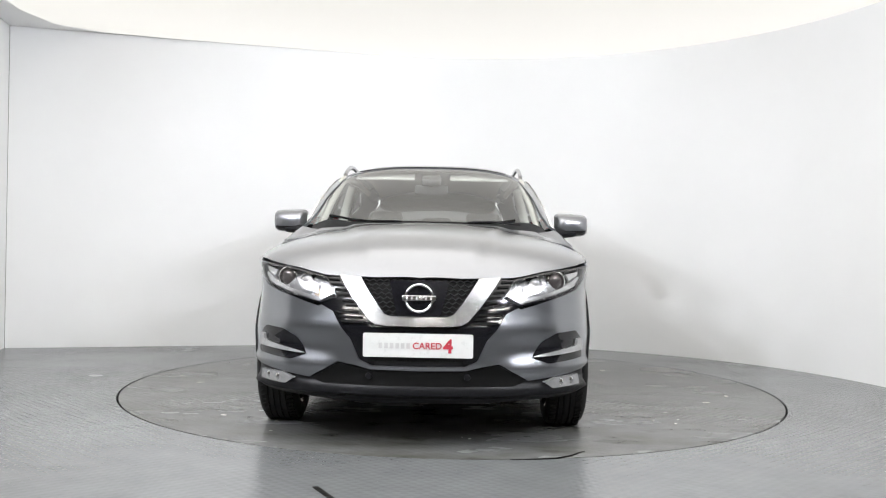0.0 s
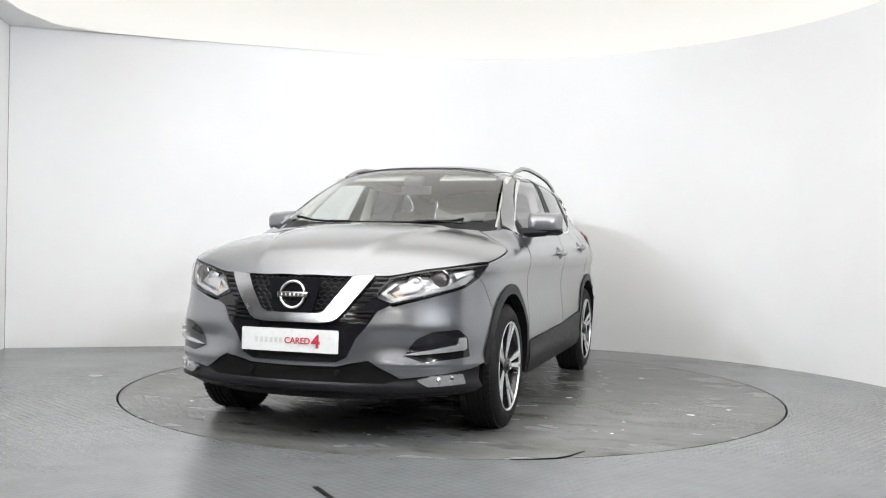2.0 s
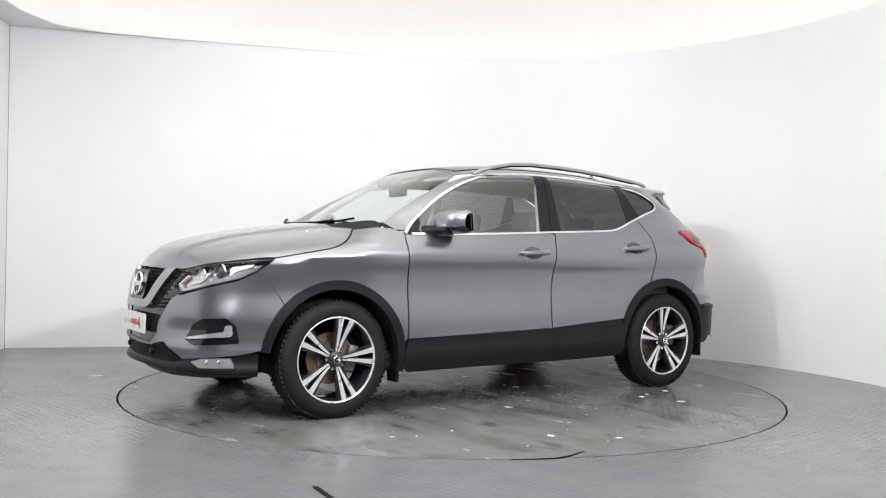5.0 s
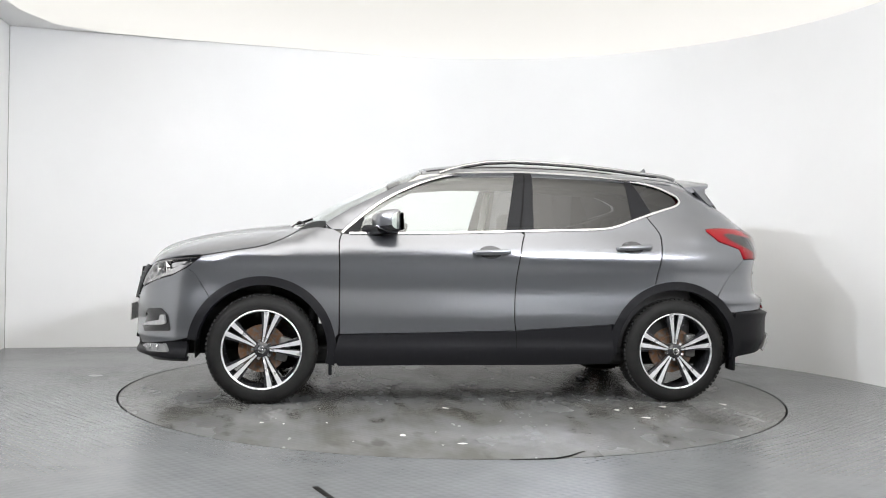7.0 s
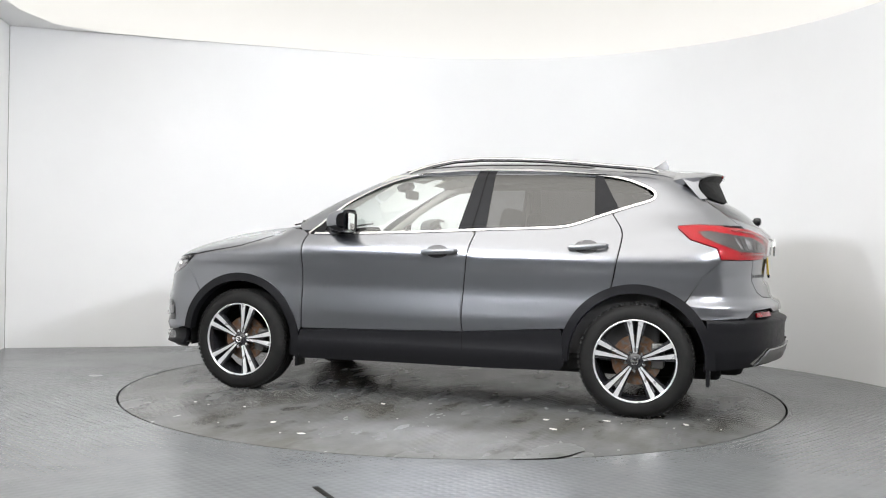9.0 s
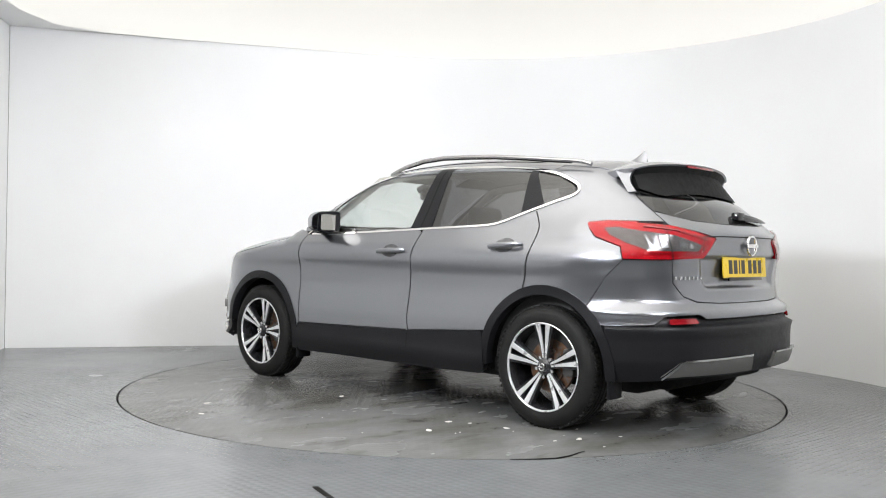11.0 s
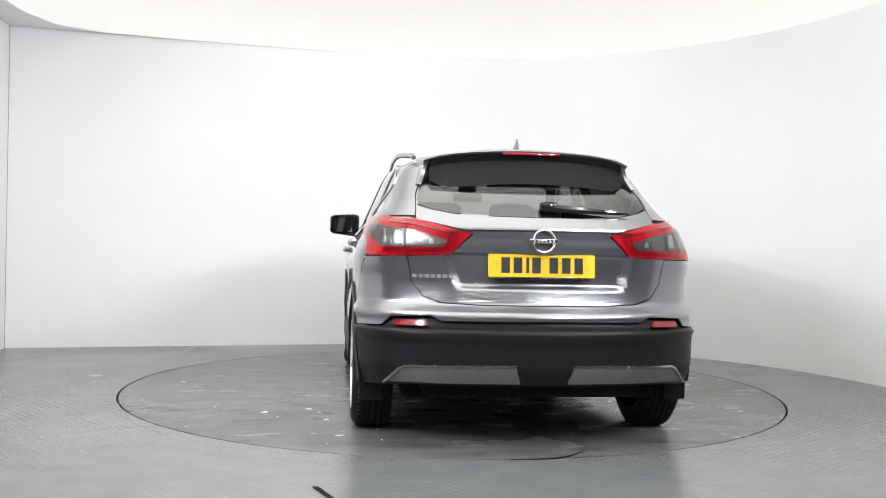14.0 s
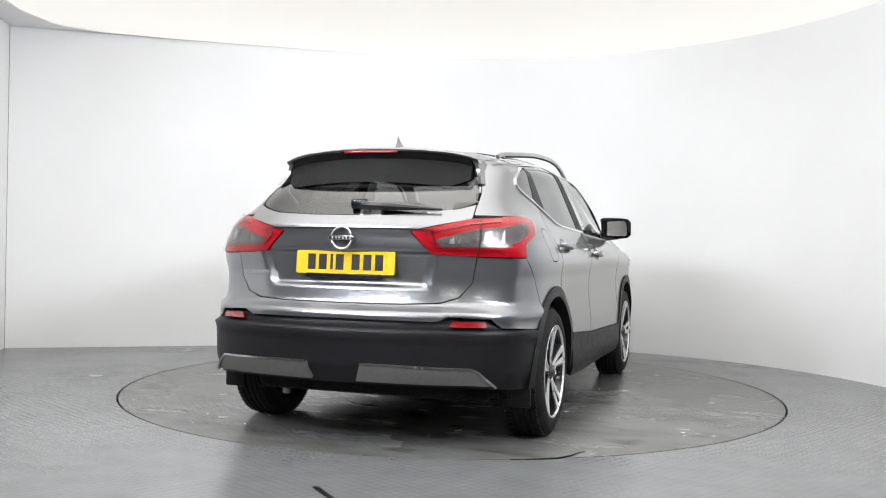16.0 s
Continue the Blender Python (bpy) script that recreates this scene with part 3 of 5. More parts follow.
def flank(car, s):
    def lay(name, poly, mat, parent=car, label="", **kw):
        return skin(name, poly, kw.pop("chart", side_chart), mat, parent, label, mirrored=s, **kw)
    R = ARCH_OUT - 0.004
    # front wing
    a_up = math.degrees(math.atan2(0.655 - HUB_Z, 0.316))
    low = arc(AXLE, HUB_Z, R, 171, a_up, 26)
    hood_line = HOOD_LINE
    pill = [(1.0, 1.098), (0.90, 1.086)]
    wing = low + [(1.735, 0.800), (1.782, 0.832), (1.70, 0.897)] + hood_line + pill + [(x + GAP, z) for x, z in DOOR_FRONT[::-1]][1:-3] + [(0.859, 0.444)]
    lay("front_wing", wing, PAINT, step=0.05)
    # doors
    fd = [(x - GAP, z) for x, z in DOOR_FRONT[:-1]] + [(x, z - 0.004) for x, z in BELT_F[1:-1]] + [(x + GAP, z) for x, z in DOOR_MID[::-1]]
    fd += [(-0.25 + 0.008, 0.466), (0.33, 0.450), (0.846, 0.438)]
    front_door = lay("front_door", fd, PAINT)
    arch_door = [(-AXLE + R * math.cos(radians(a)), HUB_Z + R * math.sin(radians(a))) for a in np.linspace(70, 22, 18)]
    rd = [(x - GAP, z) for x, z in DOOR_MID] + [(x, z - 0.004) for x, z in BELT_R[:-1]] + [(x + GAP, z) for x, z in DOOR_REAR[::-1]]
    rd += [p for p in arch_door if p[0] > -1.175] + [(-0.895, 0.510), (-0.27, 0.467)]
    rear_door = lay("rear_door", rd, PAINT)
    # rear quarter, up to the roof line and round to the lamp and the bumper
    arch_q = [(-AXLE + R * math.cos(radians(a)), HUB_Z + R * math.sin(radians(a))) for a in np.linspace(71.5, 128, 20)]
    q = [(x - GAP, z) for x, z in DOOR_REAR] + [(-1.26, 1.246), (-1.375, 1.279), (-1.412, 1.310), (-1.406, 1.342), (-1.37, 1.368), (-1.25, 1.418), (-1.20, 1.427)]
    q += [(-1.20, 1.455), (-1.40, 1.432), (-1.50, 1.410)] + [(-1.2 - y / math.tan(rear_pt(y, z)[0]), z) for y, z in ((0.528, 1.375), (0.570, 1.305), (0.598, 1.205), (0.606, 1.142))]
    q += [(-1.74, 1.144), (-1.66, 1.146), (-1.545, 1.137), (-1.555, 1.115), (-1.62, 1.052), (-1.77, 1.004), (-1.795, 0.936), (-1.70, 0.842)] + arch_q[::-1]
    lay("rear_quarter", q, PAINT)
    # pillars, cant rail and windows
    tops = [(0.95, 1.125), (0.80, 1.22), (0.62, 1.315), (0.45, 1.40), (0.30, 1.462), (0.15, 1.503), (-0.2, 1.528), (-0.7, 1.522), (-1.2, 1.478)]
    tops = [(x, min(z, float(top(x)) - 0.032)) for x, z in tops]
    cant = [(x, z + 0.012) for x, z in ROOF_LINE if -1.2 < x < 0.84] 
    lay("roof_pillar", [(0.905, 1.086)] + spline(tops, 4) + cant[0:] , PAINT)
    fw = [(0.74, 1.066), (0.43, 1.072), (-0.006, 1.088), (-0.200, 1.096), (-0.283, 1.480)] + [(x, z - 0.006) for x, z in ROOF_LINE if -0.27 < x < 0.70] + [(0.715, 1.165)]
    pane = lay("window", fw, GLASS, front_door, "clear front side window", off=-0.004, thick=0)
    pane.visible_shadow = False
    rw = [(-0.382, 1.103), (-0.70, 1.116), (-0.86, 1.127), (-0.96, 1.150), (-1.055, 1.184), (-1.035, 1.446)] + [(x, z - 0.006) for x, z in ROOF_LINE if -1.02 < x < -0.40] + [(-0.400, 1.481)]
    pane = lay("window", rw, TINT, rear_door, "dark privacy rear side window", off=-0.004, thick=0)
    pane.visible_shadow = False
    qw = [(-1.195, 1.240), (-1.26, 1.262), (-1.36, 1.292), (-1.385, 1.315), (-1.36, 1.350), (-1.25, 1.402), (-1.085, 1.437)]
    pane = lay("quarter_window", qw, TINT, car, "dark privacy quarter window", off=-0.004, thick=0)
    pane.visible_shadow = False
    lay("centre_pillar", [(-0.200, 1.094), (-0.382, 1.101), (-0.400, 1.484), (-0.283, 1.482)], BLACK_TRIM, off=-0.001)
    lay("door_seal", ribbon([(-0.292, 1.105), (-0.318, 1.25), (-0.348, 1.475)], 0.010), SEAL, off=0.001, thick=0)
    lay("rear_pillar", [(-1.055, 1.182), (-1.197, 1.238), (-1.083, 1.440), (-1.035, 1.449)], BLACK_TRIM, off=-0.001)
    lay("mirror_base", [(0.74, 1.066), (0.83, 1.064), (0.72, 1.168), (0.705, 1.165)], BLACK_TRIM, front_door, off=0.001)
    # bright strips
    lay("belt_strip", ribbon(BELT_F[1:], 0.012), CHROME, front_door, "chrome window strip", off=0.006, thick=0.01, step=0.03)
    lay("belt_strip", ribbon(BELT_R, 0.012), CHROME, rear_door, "chrome window strip", off=0.006, thick=0.01, step=0.03)
    lay("roof_strip", ribbon(BELT_Q + ROOF_LINE[1:], 0.013), CHROME, car, "chrome strip over the side windows", off=0.006, thick=0.01, step=0.03)
    # dark joints behind the gaps
    lay("door_seal", ribbon(DOOR_FRONT, 0.022), SEAL, off=-0.009, thick=0)
    lay("door_seal", ribbon([(-0.255, 0.30)] + DOOR_MID, 0.022), SEAL, off=-0.009, thick=0)
    lay("door_seal", ribbon(DOOR_REAR, 0.022), SEAL, off=-0.009, thick=0)
    # cladding
    sill = soften(SILL_TOP + [(-0.905, 0.30), (-0.88, 0.258), (-0.45, 0.248), (0.33, 0.246), (0.86, 0.240), (0.89, 0.30)], 0.015, 3)
    lay("sill_cladding", sill, BLACK_TRIM, label="black grained plastic sill cladding", off=lambda P: 0.010 + 0.012 * bell(P[:, 2] - 0.33, 0.05), thick=0.05)
    lay("door_seal", ribbon([(-0.262, 0.455), (-0.264, 0.355)], 0.006), SEAL, off=lambda P: 0.0115 + 0.012 * bell(P[:, 2] - 0.33, 0.05), thick=0)
    for cx, a0, a1 in ((AXLE, 8, 192), (-AXLE, -3, 184)):
        ring = arc(cx, HUB_Z, ARCH_OUT, a0, a1, 40) + arc(cx, HUB_Z, ARCH_IN, a1, a0, 40)
        lay("arch_cladding", ring, BLACK_TRIM, label="black grained plastic wheel arch trim", off=0.009, thick=0.055, step=0.04)
        bm = bmesh.new()
        n = 30
        rows = []
        for i in range(n + 1):
            a = radians(-8 + 196 * i / n)
            ys = (0.845, 0.60) if s is False else (-0.845, -0.60)
            rows.append([bm.verts.new((cx + (ARCH_IN + 0.008) * math.cos(a), y, HUB_Z + (ARCH_IN + 0.008) * math.sin(a))) for y in ys])
        for A, B in zip(rows, rows[1:]):
            bm.faces.new((A[0], A[1], B[1], B[0]))
        part("wheel_liner", bm, DARK, car)
    # mud flaps
    y = 0.80 if s is False else -0.80
    for x, z0, z1 in ((0.905, 0.175, 0.36), (-1.735, 0.205, 0.42)):
        bm = bmesh.new()
        box(bm, (0.022, 0.12, z1 - z0), Matrix.Translation((x, y, (z0 + z1) / 2)), 0.009)
        part("mud_flap", bm, BLACK_TRIM, car, "black rubber mud flap")
    # handles
    for door, x0, z0, tilt in ((front_door, -0.098, 0.958, 2.5), (rear_door, -1.035, 1.003, 4.0)):
        # flat dark oval stands in for the shade in the paint-coloured recess
        cup = [(x0 + 0.075 * math.cos(2 * math.pi * i / 24) + 0.01, z0 + 0.041 * math.sin(2 * math.pi * i / 24)) for i in range(24)]
        lay("handle_cup_shade", cup, LAMP_DARK, door, "flat dark oval for the shade in the handle recess", off=0.0012, thick=0, step=0.02)
        bm = bmesh.new()
        sg = 1 if s is False else -1
        yy = float(half_width(x0, z0))
        pts = [(x0 + dx, sg * (yy + dy), z0 - dx * math.tan(radians(tilt))) for dx, dy in ((0.118, 0.0), (0.105, 0.026), (0.06, 0.036), (0, 0.038), (-0.06, 0.036), (-0.105, 0.026), (-0.118, 0.0))]
        tube(bm, pts, [0.011, 0.015, 0.017, 0.018, 0.017, 0.015, 0.011], 12, 0.65)
        part("handle", bm, PAINT, door)


def nose_parts(car):
    def lay(name, poly, mat, parent=car, label="", **kw):
        return skin(name, poly, kw.pop("chart", front_chart), mat, parent, label, **kw)
    f, sd = front_pt, front_side
    # bonnet
    def at(y, z):
        return (1.2 + y / math.tan(f(y, z)[0]), y)
    lead = spline([at(0.004, 0.834), at(0.2, 0.834), at(0.40, 0.838), at(0.50, 0.848), at(0.60, 0.870), at(0.70, 0.886), (1.82, float(half_width(1.82, 0.901))), (1.69, float(half_width(1.69, 0.912)))], 6)
    lead[0] = (lead[0][0], 0.0)
    edge = [(x, float(half_width(x, z + 0.005))) for x, z in HOOD_LINE]
    back = spline([(1.11, edge[-1][1]), (1.17, 0.45), (1.205, 0.2), (1.21, 0.0)], 5)
    h = lead + edge[1:] + back[1:]

    def plateau(P):
        x, y = P[:, 0], np.abs(P[:, 1])
        k = np.clip((0.27 + 0.19 * (2.1 - x) / 0.95 + 0.035 - y) / 0.075, 0, 1)
        return 0.002 + 0.013 * k * k * (3 - 2 * k) * np.clip((2.10 - x) / 0.12, 0, 1)
    hood = h + [(x, -y) for x, y in h[::-1]][1:-1]
    lay("bonnet", hood, PAINT, chart=top_chart, label="smooth grey metallic bonnet", step=0.032, off=plateau)
    c = [(1.26, 0.0), (1.25, 0.25), (1.22, 0.5), (1.15, 0.72), (0.96, 0.72)] + [(0.96, 0.64), (1.05, 0.45), (1.11, 0.2), (1.12, 0.0)]
    cowl = c + [(x, -y) for x, y in c[::-1]][1:-1]
    lay("scuttle", [p for p in cowl], BLACK_TRIM, chart=top_chart, off=-0.030, label="black plastic scuttle below the windscreen")
    # windscreen
    w = [(1.165, 0.0), (1.15, 0.25), (1.085, 0.47), (0.985, 0.645), (0.925, 0.69), (0.75, 0.648), (0.55, 0.615), (0.37, 0.585), (0.325, 0.56), (0.305, 0.3), (0.30, 0.0)]
    pane = lay("windscreen", w + [(x, -y) for x, y in w[::-1]][1:-1], GLASS, chart=top_chart, off=-0.003, thick=0, label="clear curved windscreen")
    pane.visible_shadow = False
    # front bumper, each side in one mesh
    arch_f = [front_side(AXLE + ARCH_OUT * math.cos(radians(a)), HUB_Z + ARCH_OUT * math.sin(radians(a))) for a in np.linspace(9, 44.5, 12)]
    def scoop(P):
        y, z = np.abs(P[:, 1]), P[:, 2]
        return -0.026 * bell(z - 0.50, 0.055) * bell(y - 0.55, 0.14) + 0.010 * bell(z - 0.405, 0.025) * np.clip((y - 0.36) / 0.1, 0, 1)
    b = [f(0.478, 0.697), f(0.421, 0.669), f(0.375, 0.592), f(0.327, 0.538), f(0.283, 0.444), f(0.225, 0.416), f(0.0, 0.413), f(0.0, 0.394), f(0.23, 0.397), f(0.30, 0.415), f(0.388, 0.430), f(0.533, 0.345), f(0.72, 0.367), sd(1.86, 0.385)]
    b += arch_f + [sd(1.737, 0.799), sd(1.784, 0.830), sd(1.88, 0.780), f(0.665, 0.740), f(0.49, 0.690)]
    lay("front_bumper", b, PAINT, label="grey metallic front bumper skin", mirrored=True, step=0.026, off=scoop)
    low = [sd(1.775, 0.255), sd(1.775, 0.385), sd(1.86, 0.382), f(0.72, 0.364), f(0.533, 0.342), f(0.388, 0.426), f(0.30, 0.411), f(0.23, 0.393), f(0.0, 0.390), f(0.0, 0.215), f(0.3, 0.215), f(0.6, 0.235)]
    lay("lower_bumper", low, BLACK_TRIM, label="black grained lower front bumper", mirrored=True, off=lambda P: -0.012 + 0.034 * bell(P[:, 2] - 0.29, 0.024), thick=0.03, step=0.03)
    # flat black patch over the bumper, its colour stands in for the intake's dark depth
    dark = [f(-0.46, 0.318), f(0.46, 0.318), f(0.515, 0.340), f(0.388, 0.420), f(0.30, 0.404), f(0.2, 0.386), f(-0.2, 0.386), f(-0.30, 0.404), f(-0.388, 0.420), f(-0.515, 0.340)]
    lay("lower_intake", dark, SEAL, off=-0.004, thick=0.01)
    lay("plate_backing", [f(-0.27, 0.455), f(-0.20, 0.415), f(0.20, 0.415), f(0.27, 0.455), f(0.22, 0.61), f(-0.22, 0.61)], GLOSS_BLACK, off=-0.010, thick=0)
    for sg in (1, -1):
        bm = bmesh.new()
        a, z = f(0.235, 0.365)
        p = front_chart(np.array([[a, z]]))[0]
        bmesh.ops.create_cone(bm, cap_ends=True, segments=20, radius1=0.017, radius2=0.014, depth=0.02, matrix=Matrix.Translation((p[0] + 0.004, sg * p[1], z)) @ Matrix.Rotation(radians(90), 4, "Y"))
        part("parking_sensor", bm, BLACK_TRIM, car)
    for s in (False, -1):
        sg = 1 if s is False else -1
        # daytime slot, blade and fog lamp
        slot = soften([f(0.552, 0.456), f(0.605, 0.535), f(0.672, 0.573), f(0.775, 0.581), f(0.808, 0.540), f(0.815, 0.445), f(0.630, 0.426)], 0.012, 3)
        lay("lamp_slot", slot, GLOSS_BLACK, mirrored=s, off=lambda P: scoop(P) + 0.003, thick=0, step=0.026)
        blade = [f(0.548, 0.462), f(0.60, 0.461), f(0.793, 0.482), f(0.800, 0.492), f(0.797, 0.543), f(0.777, 0.540), f(0.772, 0.508), f(0.60, 0.474)]
        lay("blade", soften(blade, 0.006, 2), LAMP_SILVER, mirrored=s, off=lambda P: scoop(P) + 0.018, thick=0.02, step=0.025, label="chrome blade in the bumper slot")
        fog = [f(0.605, 0.336), f(0.67, 0.358), f(0.785, 0.364), f(0.795, 0.314), f(0.649, 0.306)]
        fog_lamp = lay("fog_lamp", soften(fog, 0.008, 3), LAMP_SILVER, mirrored=s, off=0.012, thick=0.02, step=0.02)
        lay("lens", soften(fog, 0.008, 3), LENS, fog_lamp, mirrored=s, off=0.020, thick=0.008, step=0.02)
        for yy, zz in ((0.692, 0.334), (0.745, 0.338)):
            bm = bmesh.new()
            a, z = f(yy, zz)
            p = front_chart(np.array([[a, z]]))[0]
            m = Matrix.Translation((p[0] + 0.006, sg * p[1], z)) @ Matrix.Diagonal((0.5, 1, 1, 1))
            bmesh.ops.create_uvsphere(bm, u_segments=14, v_segments=8, radius=0.020, matrix=m)
            part("bulb_reflector", bm, CHROME, fog_lamp)
        # headlamp
        hl = [f(0.396, 0.738), f(0.480, 0.706), f(0.665, 0.745), sd(1.88, 0.785), sd(1.79, 0.832), sd(1.695, 0.902), sd(1.80, 0.893), f(0.735, 0.882), f(0.60, 0.862), f(0.46, 0.830)]
        lamp = lay("headlamp", hl, LAMP_BOWL, mirrored=s, off=-0.045, thick=0, label="clear-lens headlamp with chrome reflectors")
        lay("bezel", ribbon(hl + hl[:1], 0.006), GLOSS_BLACK, lamp, mirrored=s, off=-0.002, thick=0.045, step=0.03)
        boom = [f(0.425, 0.757), f(0.495, 0.716), f(0.66, 0.757), sd(1.86, 0.80), sd(1.80, 0.84), sd(1.84, 0.845), f(0.735, 0.80), f(0.655, 0.774), f(0.50, 0.736), f(0.452, 0.762), f(0.50, 0.805), f(0.485, 0.812)]
        lay("light_guide", boom, LAMP_SILVER, lamp, mirrored=s, off=-0.016, thick=0.02, step=0.03, label="bright boomerang light guide")
        chro = [f(0.51, 0.755), f(0.60, 0.776), f(0.635, 0.835), f(0.56, 0.835), f(0.51, 0.805)]
        lay("reflector", chro, LAMP_SILVER, lamp, mirrored=s, off=-0.030, thick=0.01, step=0.03)
        lay("reflector", [sd(1.90, 0.83), sd(1.82, 0.855), sd(1.80, 0.885), sd(1.90, 0.868)], LAMP_SILVER, lamp, mirrored=s, off=-0.022, thick=0.01, step=0.03)
        lay("marker", [f(0.475, 0.765), f(0.51, 0.74), f(0.535, 0.752), f(0.51, 0.785)], AMBER, lamp, mirrored=s, off=-0.035, thick=0.004, step=0.02)
        for yy, zz, r in ((0.685, 0.823, 0.040), (0.575, 0.805, 0.030)):
            a, z = f(yy, zz)
            p = front_chart(np.array([[a, z]]))[0]
            d = Vector((math.cos(a * 0.45), sg * math.sin(a * 0.45), 0))
            m = Matrix.Translation(Vector((p[0], sg * p[1], z)) - d * 0.048) @ d.to_track_quat("Z", "Y").to_matrix().to_4x4()
            bm = bmesh.new()
            lathe(bm, [(r * 1.25, -0.01), (r * 1.28, 0.012), (r * 1.15, 0.016), (r * 1.0, 0.004), (r * 0.95, -0.01)], 28, "z")
            bm.transform(m)
            part("projector_ring", bm, CHROME, lamp)
            bm = bmesh.new()
            bmesh.ops.create_uvsphere(bm, u_segments=24, v_segments=12, radius=r, matrix=m @ Matrix.Diagonal((1, 1, 0.55, 1)))
            part("projector", bm, LAMP_GREY if r > 0.035 else LAMP_SILVER, lamp)
        pane = lay("lens", hl, LENS, lamp, mirrored=s, off=0.002, thick=0, step=0.035)
        pane.visible_shadow = False
        # gloss black wing of the grille, with slats
        blk = [f(0.39, 0.835), f(0.455, 0.832), f(0.395, 0.742), f(0.480, 0.703), f(0.428, 0.672), f(0.382, 0.592), f(0.334, 0.538), f(0.290, 0.442), f(0.215, 0.42), f(0.18, 0.60), f(0.22, 0.612)]
        lay("grille_wing", blk, GLOSS_BLACK, mirrored=s, off=-0.006, thick=0.01)
        for i in range(3):
            z = 0.615 + 0.022 * i
            lay("slat", [f(0.245 + 0.02 * i, z), f(0.375 + 0.012 * i, z + 0.004), f(0.378 + 0.012 * i, z + 0.012), f(0.25 + 0.02 * i, z + 0.009)], SEAL, mirrored=s, off=0.006, thick=0.012, step=0.05)
        for i in range(6):
            t = i / 5
            y0, z0 = 0.30 + 0.095 * t, 0.69 + 0.125 * t
            lay("slat", [f(y0, z0), f(y0 + 0.055, z0 + 0.003), f(y0 + 0.055, z0 + 0.011), f(y0, z0 + 0.008)], SEAL, mirrored=s, off=0.004, thick=0.01, step=0.05)
    # grille
    grille = thing_part("grille", car)
    back = [f(-0.285, 0.828), f(0.285, 0.828), f(0.15, 0.640), f(-0.15, 0.640)]
    lay("backing", back, SEAL, grille, off=-0.035, thick=0)
    bm = bmesh.new()
    for i in range(9):
        z = 0.655 + 0.0205 * i
        w = 0.155 + (z - 0.640) * 0.70
        k = max(2, int(w / 0.017))
        pts = []
        for j in range(-k, k + 1):
            y = w * j / k
            zz = z + (0.0055 if (j + i) % 2 else -0.0055)
            a, z2 = f(y, zz)
            p = front_chart(np.array([[a, z2]]))[0]
            pts.append((p[0] - 0.004, p[1], zz))
        tube(bm, pts, 0.0042, 5)
    part("mesh", bm, BLACK_TRIM, grille, "black honeycomb grille mesh")
    vee = [f(-0.388, 0.833), f(-0.282, 0.826), f(-0.165, 0.662), f(-0.135, 0.648), f(0.135, 0.648), f(0.165, 0.662), f(0.282, 0.826), f(0.388, 0.833), f(0.235, 0.628), f(0.205, 0.610), f(0.15, 0.604), f(-0.15, 0.604), f(-0.205, 0.610), f(-0.235, 0.628)]
    lay("grille_surround", vee, SATIN, label="satin chrome V-shaped grille surround", off=0.022, thick=0.05, step=0.03)
    # badge: dark plate, ring and bar
    badge = thing_part("badge", car)
    tilt = Matrix.Translation((2.178, 0, 0.738)) @ Matrix.Rotation(radians(-8), 4, "Y") @ Matrix(((0, 0, 1, 0), (1, 0, 0, 0), (0, 1, 0, 0), (0, 0, 0, 1)))
    bm = bmesh.new()
    prism(bm, soften([(-0.145, 0.084), (0.145, 0.084), (0.105, -0.078), (0.08, -0.09), (-0.08, -0.09), (-0.105, -0.078)], 0.012, 3), 0.012, tilt @ Matrix.Translation((0, 0, -0.004)))
    part("badge_plate", bm, GLOSS_BLACK, badge)
    emblem(badge, tilt @ Matrix.Translation((0, 0, 0.012)), 0.071)
    # white plate with its words
    plate = thing_part("front_plate", car, "white display plate with grey and red words")
    m = Matrix.Translation((2.224, 0, 0.519)) @ Matrix.Rotation(radians(-1), 4, "Y") @ Matrix(((0, 0, 1, 0), (1, 0, 0, 0), (0, 1, 0, 0), (0, 0, 0, 1)))
    bm = bmesh.new()
    prism(bm, soften([(-0.26, -0.056), (0.26, -0.056), (0.26, 0.056), (-0.26, 0.056)], 0.008, 3), 0.006, m @ Matrix.Translation((0, 0, -0.004)))
    part("panel", bm, PLATE_WHITE, plate)
    bm = bmesh.new()
    for i in range(6):
        x = -0.177 + 0.0262 * i
        box(bm, (0.017, 0.026, 0.001), m @ Matrix.Translation((x, -0.002, 0.003)))
    part("lettering", bm, INK_GREY, plate, "thin grey lettering bars", smooth=False)
    words(plate, "CARED", 0.043, m @ Matrix.Translation((-0.026, -0.0155, 0.0035)), INK_RED, 0.0008)
    words(plate, "4", 0.088, m @ Matrix.Translation((0.120, -0.031, 0.0035)), INK_RED, 0.003)


def thing_part(name, parent, label=""):
    ob = new(name)
    ob.parent = parent
    return tagged(ob, label)


def words(parent, text, size, m, material, bold=0.0):
    cu = bpy.data.curves.new("words", "FONT")
    cu.body, cu.size, cu.extrude, cu.offset = text, size, 0.0006, bold
    tmp = bpy.data.objects.new("words", cu)
    scene.collection.objects.link(tmp)
    bpy.context.view_layer.update()
    me = bpy.data.meshes.new_from_object(tmp.evaluated_get(bpy.context.evaluated_depsgraph_get()))
    bpy.data.objects.remove(tmp)
    me.name = "words"
    me.transform(m)
    me.materials.clear()
    me.materials.append(material)
    ob = new("words", me)
    ob.parent = parent
    return ob


